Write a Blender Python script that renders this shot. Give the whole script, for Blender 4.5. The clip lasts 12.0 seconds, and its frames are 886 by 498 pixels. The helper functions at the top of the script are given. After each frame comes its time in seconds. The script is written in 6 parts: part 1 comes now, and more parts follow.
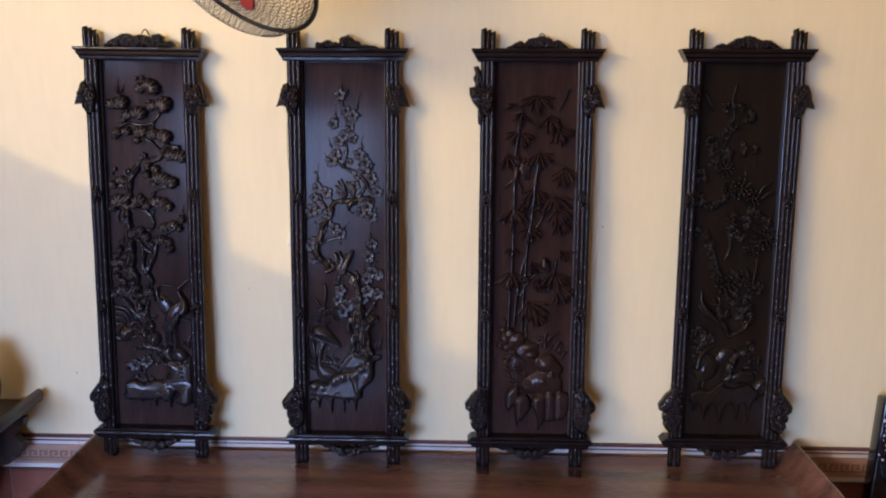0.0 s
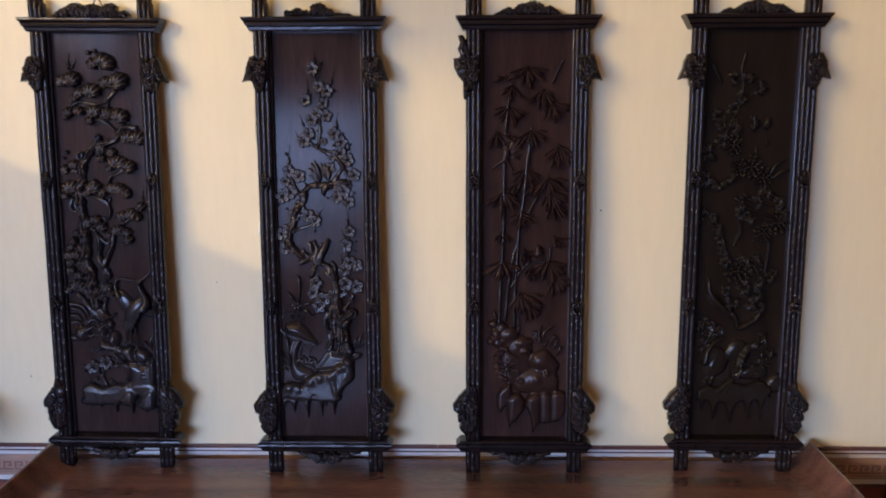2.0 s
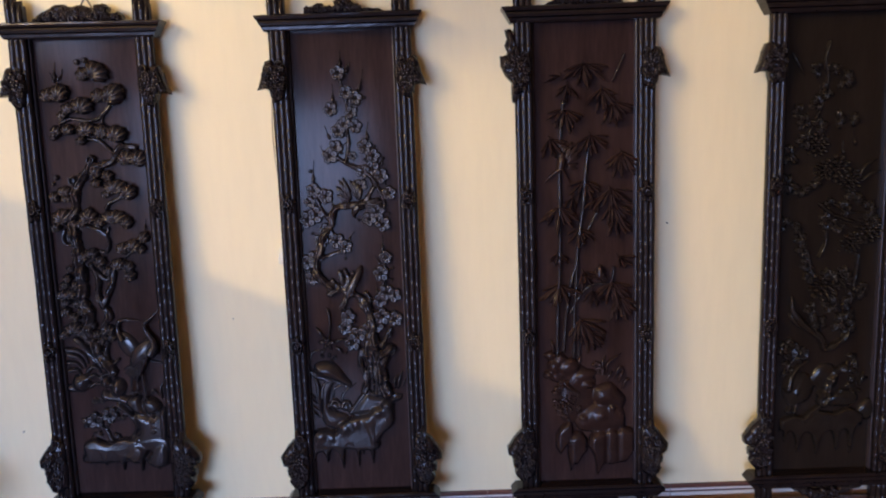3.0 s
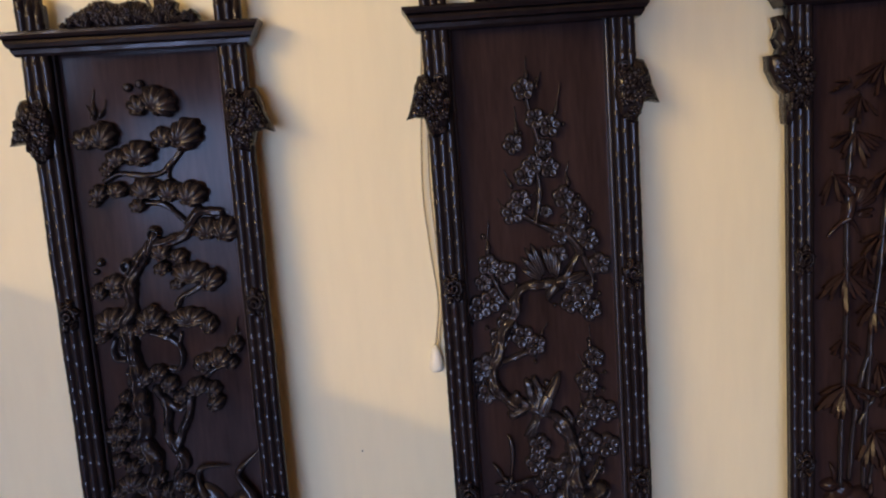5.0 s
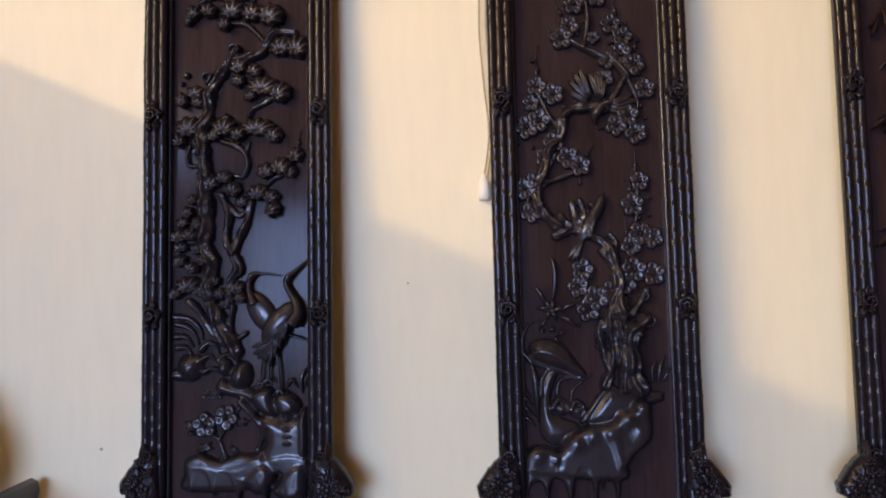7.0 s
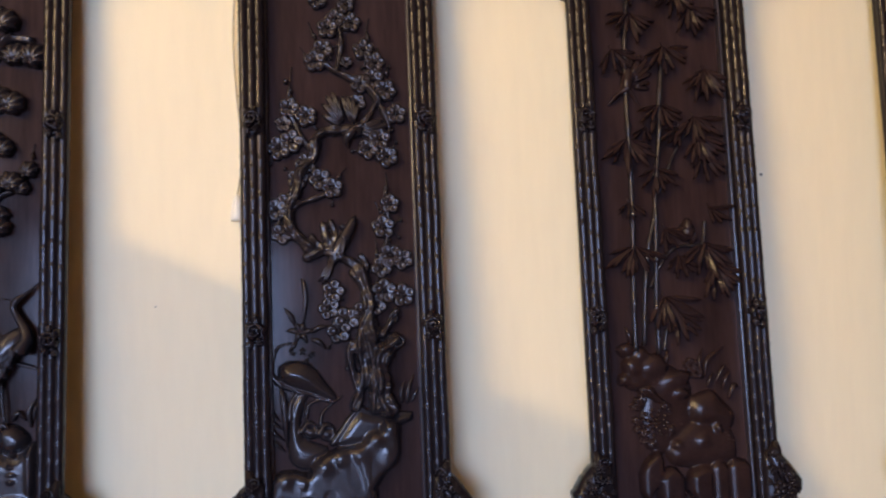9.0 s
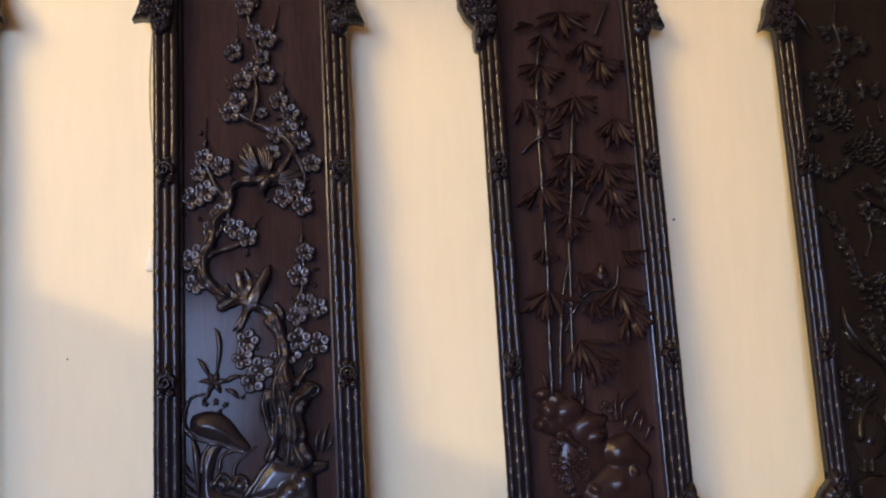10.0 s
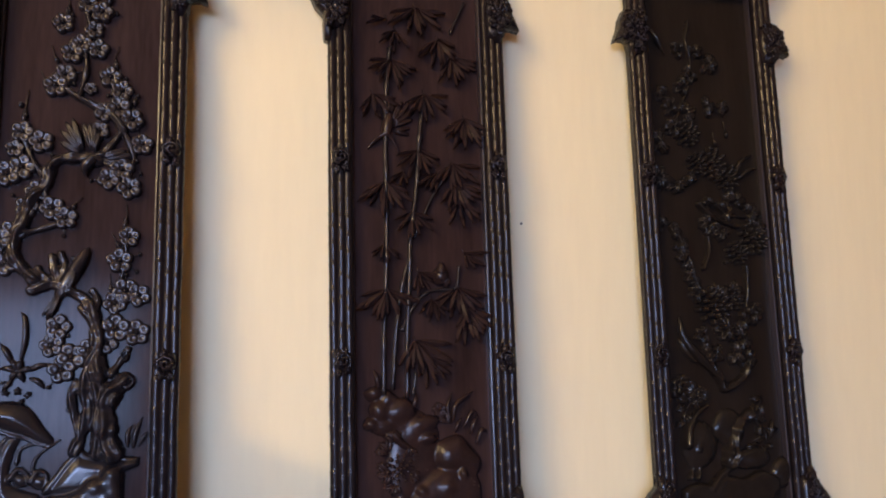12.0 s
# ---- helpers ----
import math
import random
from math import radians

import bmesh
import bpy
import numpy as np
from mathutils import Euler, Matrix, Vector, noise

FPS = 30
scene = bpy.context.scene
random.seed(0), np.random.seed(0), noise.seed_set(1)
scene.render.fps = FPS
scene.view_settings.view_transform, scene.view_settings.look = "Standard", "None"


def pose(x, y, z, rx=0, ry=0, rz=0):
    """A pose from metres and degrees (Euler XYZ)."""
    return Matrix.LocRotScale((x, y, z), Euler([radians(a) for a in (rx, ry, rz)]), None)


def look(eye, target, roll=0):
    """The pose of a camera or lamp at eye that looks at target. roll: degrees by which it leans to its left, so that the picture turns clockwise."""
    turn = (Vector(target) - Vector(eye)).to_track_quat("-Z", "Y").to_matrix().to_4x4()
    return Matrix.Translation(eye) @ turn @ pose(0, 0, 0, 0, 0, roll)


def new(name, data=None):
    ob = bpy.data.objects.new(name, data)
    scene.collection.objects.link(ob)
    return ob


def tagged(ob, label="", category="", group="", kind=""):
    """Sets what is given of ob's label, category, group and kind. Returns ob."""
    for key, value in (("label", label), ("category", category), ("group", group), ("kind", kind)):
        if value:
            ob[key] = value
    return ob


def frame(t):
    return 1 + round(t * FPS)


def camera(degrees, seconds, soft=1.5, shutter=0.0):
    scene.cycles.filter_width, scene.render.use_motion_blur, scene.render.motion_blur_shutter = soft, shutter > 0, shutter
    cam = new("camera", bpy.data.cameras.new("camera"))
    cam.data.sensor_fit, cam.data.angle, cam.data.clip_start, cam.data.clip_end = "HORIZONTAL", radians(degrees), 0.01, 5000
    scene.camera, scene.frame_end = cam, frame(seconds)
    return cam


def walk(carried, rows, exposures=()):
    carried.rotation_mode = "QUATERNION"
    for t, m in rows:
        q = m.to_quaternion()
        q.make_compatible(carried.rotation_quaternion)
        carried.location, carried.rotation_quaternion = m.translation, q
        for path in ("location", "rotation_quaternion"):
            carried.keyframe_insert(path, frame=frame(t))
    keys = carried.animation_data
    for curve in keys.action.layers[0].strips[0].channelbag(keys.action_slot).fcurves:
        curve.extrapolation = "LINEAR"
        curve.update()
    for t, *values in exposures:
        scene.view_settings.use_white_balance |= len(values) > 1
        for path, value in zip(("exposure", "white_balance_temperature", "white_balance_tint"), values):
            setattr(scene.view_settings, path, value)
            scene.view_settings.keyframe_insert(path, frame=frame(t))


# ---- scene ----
cam = camera(57.3, 12.0, soft=1.9, shutter=0.35)
METRES, EYE, TILT, TURN = 2.5, 1.65, -3.5, 1.7
ROWS = [
    (0.0, 0.0, 0.0, 0.0, 0.05, -8.5, -0.33),
    (0.5, 0.004, 0.008, -0.0078, -0.01, -6.87, -0.34),
    (1.0, 0.0099, 0.0281, -0.0196, -0.79, -6.89, -0.22),
    (1.5, 0.0142, 0.0455, -0.0285, -0.82, -7.65, -0.06),
    (2.0, 0.0112, 0.0809, -0.0256, -0.46, -8.56, 0.23),
    (2.5, -0.0254, 0.1411, -0.02, -1.41, -9.4, 0.82),
    (2.7, -0.0385, 0.1596, -0.0157, -1.65, -9.32, 1.53),
    (4.3, -0.1386, 0.4035, 0.0181, -2.39, -7.98, 2.62),
    (4.5, -0.1652, 0.423, 0.0227, -2.28, -7.99, 3.08),
    (5.0, -0.2167, 0.4699, 0.0192, -4.27, -8.66, 4.18),
    (5.5, -0.2107, 0.493, -0.0891, -3.08, -4.4, 2.33),
    (6.0, -0.2135, 0.4792, -0.2036, -0.33, 3.59, 1.34),
    (6.5, -0.2013, 0.4487, -0.2193, 2.63, 4.01, 1.23),
    (6.7, -0.1977, 0.4413, -0.2243, 3.39, 3.95, 1.33),
    (8.3, -0.1503, 0.4340, -0.2261, -2.17, 6.31, 2.11),
    (8.5, -0.1469, 0.4353, -0.2282, -4.38, 6.16, 2.05),
    (9.0, -0.1357, 0.4381, -0.2314, -8.43, 5.83, 2.27),
    (9.5, -0.1199, 0.4349, -0.2307, -11.01, 6.2, 2.92),
    (10.0, -0.1013, 0.4268, -0.233, -10.66, 8.97, 3.28),
    (10.5, -0.0796, 0.424, -0.2358, -10.15, 10.32, 4.43),
    (11.0, -0.0584, 0.4247, -0.2385, -11.42, 9.84, 4.85),
    (11.5, -0.046, 0.4277, -0.2425, -14.57, 9.69, 3.62),
    (12.0, -0.0438, 0.4274, -0.2452, -16.81, 9.58, 1.68),
]
START = pose(0, 0, EYE, TILT, 0, 0) @ pose(0, 0, 0, 0, 0, TURN)
EXPOSURE = -0.40
walk(cam, [(t, START @ pose(METRES * x, METRES * y, METRES * z, 90 + pitch, roll, yaw)) for t, x, y, z, yaw, pitch, roll in ROWS],
     [(t, EXPOSURE + stops, kelvin, 13.0) for t, stops, kelvin in (
         (0.0, -0.04, 6600), (1.0, -0.32, 6650), (2.5, -0.10, 6650), (4.5, -0.35, 7000), (5.0, -0.48, 7000), (5.5, -0.15, 6900), (6.5, 0.0, 6750), (9.0, 0.08, 6950), (10.5, 0.08, 7000), (11.5, 0.18, 7050), (12.0, 0.10, 7050))])

# ---- light: blue lamps stand in for daylight outside the low windows; warm lamps added beyond the high one ----
SUN = Vector((-0.40, -0.50, -0.80)).normalized()
world = bpy.data.worlds.new("world")
scene.world = world
world.use_nodes = True
sky = world.node_tree.nodes.new("ShaderNodeTexSky")
sky.sky_type, sky.sun_disc = "NISHITA", False
sky.sun_elevation, sky.sun_rotation = radians(51), radians(39)
world.node_tree.links.new(sky.outputs[0], world.node_tree.nodes["Background"].inputs[0])
world.node_tree.nodes["Background"].inputs[1].default_value = 0.1
lamp = bpy.data.lights.new("sun", "SUN")
lamp.energy, lamp.angle, lamp.color = 3.0, radians(0.5), (1.0, 0.93, 0.80)
sun = new("sun", lamp)
sun.matrix_world = Matrix.Translation((6, 8, 12)) @ SUN.to_track_quat("-Z", "Y").to_matrix().to_4x4()


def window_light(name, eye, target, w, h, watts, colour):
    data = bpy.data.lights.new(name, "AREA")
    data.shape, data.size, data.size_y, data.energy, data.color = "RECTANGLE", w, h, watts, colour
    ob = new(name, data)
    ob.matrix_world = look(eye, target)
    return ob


window_light("garden_daylight", (-1.82, -2.69, 1.22), (-1.82, 0, 1.22), 1.82, 1.36, 122, (0.31, 0.51, 1.0))
window_light("open_sky_daylight", (-3.8, -8.0, 2.5), (-3.8, 0, 2.5), 7.0, 3.2, 2700, (0.37, 0.54, 1.0))
# added weak blue fill from the west side, with no known source
window_light("blue_side_fill", (-3.2, -0.95, 1.2), (-1.2, 2.5, 0.9), 1.2, 1.3, 10, (0.36, 0.55, 1.0))
# added warm fill, unseen, aimed up so that the ceiling bounces it
window_light("warm_ceiling_fill", (-3.3, -0.8, 2.9), (-2.5, -0.8, 3.6), 3.0, 1.2, 345, (1.0, 0.785, 0.43))
# added thin strip lamp, unseen; gives the warm light with a sharp slanting edge
window_light("warm_strip_lamp", (-7.0, -6.5, 3.95), (-1.0, -6.5, 1.3), 7.0, 0.06, 950, (1.0, 0.75, 0.365))


# ---- materials ----
def material(name, base, rough=0.5, metal=0.0, vary=0.25, scale=8.0, bump=0.1, fine=120.0, coat=0.0, stretch=(1, 1, 1), spec=0.5, tint=None, sheen=(1, 1, 1)):
    m = bpy.data.materials.new(name)
    m.use_nodes = True
    n, l = m.node_tree.nodes, m.node_tree.links
    b = n["Principled BSDF"]
    b.inputs["Metallic"].default_value = metal
    b.inputs["Coat Weight"].default_value = coat
    b.inputs["Coat Roughness"].default_value = 0.12
    b.inputs["Specular IOR Level"].default_value = spec
    b.inputs["Specular Tint"].default_value = (*sheen, 1)
    tc = n.new("ShaderNodeTexCoord")
    mp = n.new("ShaderNodeMapping")
    mp.inputs["Scale"].default_value = stretch
    l.new(tc.outputs["Object"], mp.inputs[0])
    big, small = n.new("ShaderNodeTexNoise"), n.new("ShaderNodeTexNoise")
    for t, s, d in ((big, scale, 4), (small, fine, 5)):
        t.inputs["Scale"].default_value, t.inputs["Detail"].default_value = s, d
        l.new(mp.outputs[0], t.inputs["Vector"])
    ramp = n.new("ShaderNodeValToRGB")
    e = ramp.color_ramp.elements
    e[0].position, e[1].position = 0.3, 0.72
    dark = tint or base
    e[0].color = (*[c * (1 - vary) for c in dark], 1)
    e[1].color = (*[min(1, c * (1 + vary)) for c in base], 1)
    mix = n.new("ShaderNodeMath")
    mix.operation = "MULTIPLY_ADD"
    mix.inputs[1].default_value = 0.35
    l.new(small.outputs[0], mix.inputs[0])
    half = n.new("ShaderNodeMath")
    half.operation = "MULTIPLY"
    half.inputs[1].default_value = 0.65
    l.new(big.outputs[0], half.inputs[0])
    l.new(half.outputs[0], mix.inputs[2])
    l.new(mix.outputs[0], ramp.inputs[0])
    l.new(ramp.outputs[0], b.inputs["Base Color"])
    rr = n.new("ShaderNodeMapRange")
    rr.inputs["To Min"].default_value, rr.inputs["To Max"].default_value = rough * 0.8, min(1, rough * 1.25)
    l.new(mix.outputs[0], rr.inputs[0])
    l.new(rr.outputs[0], b.inputs["Roughness"])
    if bump:
        bp = n.new("ShaderNodeBump")
        bp.inputs["Strength"].default_value, bp.inputs["Distance"].default_value = bump, 0.002
        l.new(mix.outputs[0], bp.inputs["Height"])
        l.new(bp.outputs[0], b.inputs["Normal"])
    return m


PAINT = material("cream_wall_paint", (0.80, 0.68, 0.435), 0.75, vary=0.05, scale=2.2, bump=0.10, fine=60, stretch=(1, 1, 0.16), spec=0.25)
SMUDGE = material("grey_smudge", (0.42, 0.36, 0.28), 0.8, vary=0.1, scale=60, bump=0)
# for unseen walls: brown chosen to keep bounce and reflections dim
BROWNWALL = material("dark_brown_unseen_wall", (0.13, 0.09, 0.065), 0.85, vary=0.12, scale=2, bump=0.1)
CEILING = material("cream_ceiling_paint", (0.66, 0.54, 0.38), 0.8, vary=0.03, scale=2)
BOARD = material("lacquered_rosewood_board", (0.0350, 0.0209, 0.0194), 0.13, vary=0.35, scale=5, bump=0.05, fine=60, stretch=(3, 3, 0.35), coat=0.0, spec=0.064, tint=(0.0272, 0.0156, 0.0142))
BOARD_RED = material("reddish_rosewood_board", (0.0370, 0.0205, 0.0184), 0.13, vary=0.35, scale=5, bump=0.05, fine=60, stretch=(3, 3, 0.35), coat=0.0, spec=0.072, tint=(0.029, 0.0152, 0.0132))
# paler and glossier than FRAME, standing in for the light on the stile's inner flank
MOULDING = material("brightened_inner_moulding", (0.030, 0.022, 0.024), 0.30, vary=0.2, scale=12, bump=0.05, fine=90, coat=0.1, spec=0.42, stretch=(2, 2, 0.4))
FRAME = material("dark_lacquered_frame_wood", (0.0120, 0.0082, 0.0084), 0.22, vary=0.35, scale=20, bump=0.10, fine=150, coat=0.02, spec=0.23, sheen=(1.0, 0.94, 0.95), stretch=(2, 2, 0.5))
CARVED = material("carved_rosewood_relief", (0.0195, 0.0145, 0.0144), 0.23, vary=0.35, scale=30, bump=0.04, fine=220, coat=0.02, spec=0.34, sheen=(1.0, 0.95, 0.94))
CARVED_RED = material("reddish_carved_relief", (0.0225, 0.0118, 0.0104), 0.25, vary=0.35, scale=30, bump=0.04, fine=220, coat=0.02, spec=0.19, sheen=(1.0, 0.94, 0.92))
BOARD_BLACK = material("blackened_wood_board", (0.0150, 0.0104, 0.0083), 0.17, vary=0.35, scale=5, bump=0.05, fine=60, stretch=(3, 3, 0.35), coat=0.0, spec=0.16)
CARVED_BLACK = material("blackened_carved_relief", (0.0130, 0.0095, 0.0078), 0.21, vary=0.4, scale=30, bump=0.05, fine=220, coat=0.02, spec=0.17)
BED = material("worn_brown_hardwood_top", (0.180, 0.090, 0.073), 0.24, vary=0.4, scale=5, bump=0.05, fine=90, stretch=(0.3, 2.5, 2), coat=0.1, tint=(0.080, 0.041, 0.033))
DARKWOOD = material("old_dark_table_wood", (0.032, 0.018, 0.014), 0.38, vary=0.4, scale=9, bump=0.2, fine=120)
LACQUER = material("black_lacquer", (0.008, 0.008, 0.013), 0.16, vary=0.3, scale=12, bump=0.05, coat=0.6)
PEARL = material("mother_of_pearl", (0.72, 0.72, 0.74), 0.25, vary=0.2, scale=160, bump=0.05)
GLAZE = material("dark_glazed_pottery", (0.014, 0.010, 0.009), 0.25, vary=0.4, scale=14, bump=0.05, coat=0.4)
TILE_RED = material("red_brown_glazed_tile", (0.24, 0.085, 0.058), 0.2, vary=0.2, scale=14, bump=0.05)
TILE_LIGHT = material("cream_glazed_tile", (0.66, 0.60, 0.54), 0.3, vary=0.06, scale=18, bump=0.03)
TILE_TAN = material("tan_glazed_tile", (0.40, 0.235, 0.165), 0.32, vary=0.12, scale=22, bump=0.03)
TILE_DARK = material("dark_brown_glazed_tile", (0.11, 0.038, 0.030), 0.3, vary=0.15, scale=22, bump=0.03)
TILE_HOOK = material("brown_relief_line", (0.24, 0.12, 0.085), 0.35, vary=0.15, scale=22, bump=0.03)
FLOOR = material("polished_red_floor_tile", (0.24, 0.085, 0.058), 0.34, vary=0.2, scale=6, bump=0.02, spec=0.4)
GROUT = material("grey_tile_grout", (0.35, 0.30, 0.27), 0.85, vary=0.15, scale=40)
WIRE = material("black_coated_wire", (0.014, 0.009, 0.008), 0.4, vary=0.2, scale=60, bump=0)
STEEL = material("worn_steel_wire", (0.12, 0.10, 0.085), 0.35, metal=1.0, vary=0.25, scale=90, bump=0)
RED = material("red_plastic", (0.36, 0.035, 0.025), 0.45, vary=0.1, scale=30, bump=0)
IVORY = material("ivory_plastic", (0.72, 0.66, 0.52), 0.4, vary=0.06, scale=40, bump=0)
CORD = material("tan_cord", (0.42, 0.33, 0.20), 0.7, vary=0.2, scale=90, bump=0)
WOODFRAME = material("dark_lacquered_frame_wood", (0.0085, 0.0054, 0.0060), 0.165, vary=0.35, scale=20, bump=0.10, fine=150, coat=0.03, spec=0.36, sheen=(1.0, 0.92, 0.95), stretch=(2, 2, 0.5))
EARTH = material("dusty_yard_ground", (0.38, 0.31, 0.23), 0.9, vary=0.2, scale=3, bump=0.2)


# ---- mesh helpers ----
def mesh_of(name, bm, mat, smooth=True):
    me = bpy.data.meshes.new(name)
    bm.to_mesh(me)
    bm.free()
    me.materials.append(mat)
    if smooth:
        me.shade_smooth()
    return me


def part(name, bm, mat, parent, label="", smooth=True):
    ob = new(name, mesh_of(name, bm, mat, smooth))
    ob.parent = parent
    return tagged(ob, label)


def thing(name, m, label, category, group="", kind=""):
    ob = new(name)
    ob.empty_display_size = 0.1
    ob.matrix_basis = m
    return tagged(ob, label, category, group, kind)


def solid(name, bm, mat, label, category, kind="", smooth=False, m=None):
    ob = new(name, mesh_of(name, bm, mat, smooth))
    if m:
        ob.matrix_basis = m
    return tagged(ob, label, category, "", kind)


def box(bm, x0, x1, y0, y1, z0, z1, bevel=0.0):
    vs = [bm.verts.new((x, y, z)) for x in (x0, x1) for y in (y0, y1) for z in (z0, z1)]
    fs = [bm.faces.new([vs[i] for i in f]) for f in ((0, 1, 3, 2), (4, 6, 7, 5), (0, 4, 5, 1), (2, 3, 7, 6), (0, 2, 6, 4), (1, 5, 7, 3))]
    if bevel:
        es = list({e for f in fs for e in f.edges})
        bmesh.ops.bevel(bm, geom=es, offset=bevel, segments=2, affect="EDGES", profile=0.5)
    return bm


def boxed(*a, **k):
    return box(bmesh.new(), *a, **k)


def extrude_profile(bm, pts, y0, y1, close=True):
    """A closed outline in x and z, given depth from y0 to y1."""
    a = [bm.verts.new((x, y0, z)) for x, z in pts]
    b = [bm.verts.new((x, y1, z)) for x, z in pts]
    n = len(pts)
    for i in range(n):
        j = (i + 1) % n
        bm.faces.new((a[i], a[j], b[j], b[i]))
    bm.faces.new(a[::-1])
    bm.faces.new(b)
    bmesh.ops.recalc_face_normals(bm, faces=bm.faces)
    return bm


def spline(pts, per=5):
    """Catmull-Rom through the points, of any dimension."""
    p = [np.array(q, float) for q in pts]
    p = [2 * p[0] - p[1]] + p + [2 * p[-1] - p[-2]]
    out = []
    for i in range(1, len(p) - 2):
        for k in range(per):
            t = k / per
            out.append(0.5 * (2 * p[i] + (p[i + 1] - p[i - 1]) * t + (2 * p[i - 1] - 5 * p[i] + 4 * p[i + 1] - p[i + 2]) * t * t
                              + (3 * p[i] - p[i - 1] - 3 * p[i + 1] + p[i + 2]) * t ** 3))
    out.append(p[-2])
    return out


def sweep(bm, pts, radii, seg=8, closed=False):
    """A round tube through 3D points."""
    pts = [Vector(p) for p in pts]
    n, rings, ref = len(pts), [], None
    for i, p in enumerate(pts):
        a, b = (pts[i - 1], pts[(i + 1) % n]) if closed else (pts[max(i - 1, 0)], pts[min(i + 1, n - 1)])
        t = (b - a).normalized()
        if ref is None:
            ref = t.orthogonal().normalized()
        ref = (ref - t * ref.dot(t)).normalized()
        w = t.cross(ref)
        rings.append([bm.verts.new(p + radii[i] * (math.cos(2 * math.pi * k / seg) * ref + math.sin(2 * math.pi * k / seg) * w)) for k in range(seg)])
    for i in range(n if closed else n - 1):
        r, s = rings[i], rings[(i + 1) % n]
        off = 0
        if closed and i == n - 1:
            off = min(range(seg), key=lambda o: (r[0].co - s[o].co).length)
        for k in range(seg):
            bm.faces.new((r[k], r[(k + 1) % seg], s[(k + 1 + off) % seg], s[(k + off) % seg]))
    if not closed:
        bm.faces.new(rings[0][::-1])
        bm.faces.new(rings[-1])
    return bm


def lathe(bm, profile, seg=32, centre=(0, 0)):
    rings = [[bm.verts.new((centre[0] + r * math.cos(2 * math.pi * k / seg), centre[1] + r * math.sin(2 * math.pi * k / seg), z)) for k in range(seg)] for r, z in profile]
    for a, b in zip(rings, rings[1:]):
        for k in range(seg):
            bm.faces.new((a[k], a[(k + 1) % seg], b[(k + 1) % seg], b[k]))
    bm.faces.new(rings[0][::-1])
    bm.faces.new(rings[-1])
    return bm


# ---- the room ----
XL, XR, YF, YB, H = -2.8, 2.7, -2.6, 2.51, 4.3
T = 0.18
solid("floor", boxed(XL - T, XR + T, YF - T, YB + T, -0.12, 0.0), FLOOR, "red-brown tiled floor of the room", "floor", "structure")
solid("ceiling", boxed(XL - T, XR + T, YF - T, YB + T, H, H + 0.12), CEILING, "plain cream painted ceiling", "ceiling", "structure")
solid("wall_north", boxed(XL - T, XR + T, YB, YB + T, 0, H), PAINT, "smooth cream painted plaster wall behind the carved panels", "wall", "structure")
solid("wall_east", boxed(XR, XR + T, YF, YB, 0, H), BROWNWALL, "plain unseen wall, dark brown to cut bounced light", "wall", "structure")


def pierced(name, along, c0, c1, u0, u1, holes, label, mat):
    """A wall from u0 to u1, c0 to c1 thick. holes: from, to, sill and head of each opening, in one column or apart."""
    bm = bmesh.new()
    cuts = sorted({u0, u1, *[h[0] for h in holes], *[h[1] for h in holes]})
    for a, b in zip(cuts, cuts[1:]):
        z = 0.0
        for h in sorted([h for h in holes if h[0] < b - 1e-6 and h[1] > a + 1e-6], key=lambda h: h[2]) + [(0, 0, H, H)]:
            if h[2] - z > 1e-3:
                box(bm, *((a, b, c0, c1) if along == "x" else (c0, c1, a, b)), z, h[2])
            z = h[3]
    return solid(name, bm, mat, label, "wall", "structure")


# sill of an added high opening; its height places the slanting light edge
SILL = 2.008
pierced("wall_west", "y", XL - T, XL, YF, YB, [(-2.4, 2.35, SILL, 4.15), (-1.2, 0.2, 0.45, 1.85)], "unseen cream painted wall with an added high and low window", PAINT)
pierced("wall_south", "x", YF - T, YF, XL - T, XR + T, [(-2.8, -0.75, 0.48, 1.98)], "unseen wall with a wide low window, dark brown to cut bounced light", BROWNWALL)
# added outer wall, unseen, that limits the light coming to the west windows
solid("wall_outside_unseen", boxed(-4.65, -4.5, -5.2, 6, -0.13, 2.72), BROWNWALL, "added plain brown wall outside the windows, unseen", "wall", "structure")
solid("ground", boxed(-60, 60, -60, 60, -0.4, -0.13), EARTH, "dusty pale yard outside the house", "ground", "structure")

# tile dado along the wall: cap, stripes, a raised meander band, and red-brown field tiles below
DADO = [  # z from, z to, thickness, material, name
    (0.4555, 0.4660, 0.012, TILE_DARK, "cap_tile"),
    (0.4475, 0.4550, 0.009, TILE_LIGHT, "stripe_tile"),
    (0.4435, 0.4470, 0.010, TILE_DARK, "line_tile"),
    (0.4305, 0.4430, 0.009, TILE_LIGHT, "stripe_tile"),
    (0.4130, 0.4300, 0.010, TILE_TAN, "moulding_tile"),
    (0.3730, 0.4125, 0.007, TILE_TAN, "border_tile"),
    (0.3610, 0.3725, 0.010, TILE_TAN, "moulding_tile"),
    (0.3445, 0.3605, 0.009, TILE_LIGHT, "stripe_tile"),
    (0.3360, 0.3440, 0.012, TILE_DARK, "cap_tile"),
]
dado = thing("trim", pose(0, YB, 0), "tiled dado with cream stripes and a meander border", "trim", kind="structure")
part("grout", boxed(XL, XR, -0.004, 0, 0.0, 0.459), GROUT, dado, smooth=False)
W = 0.25
shared = {}
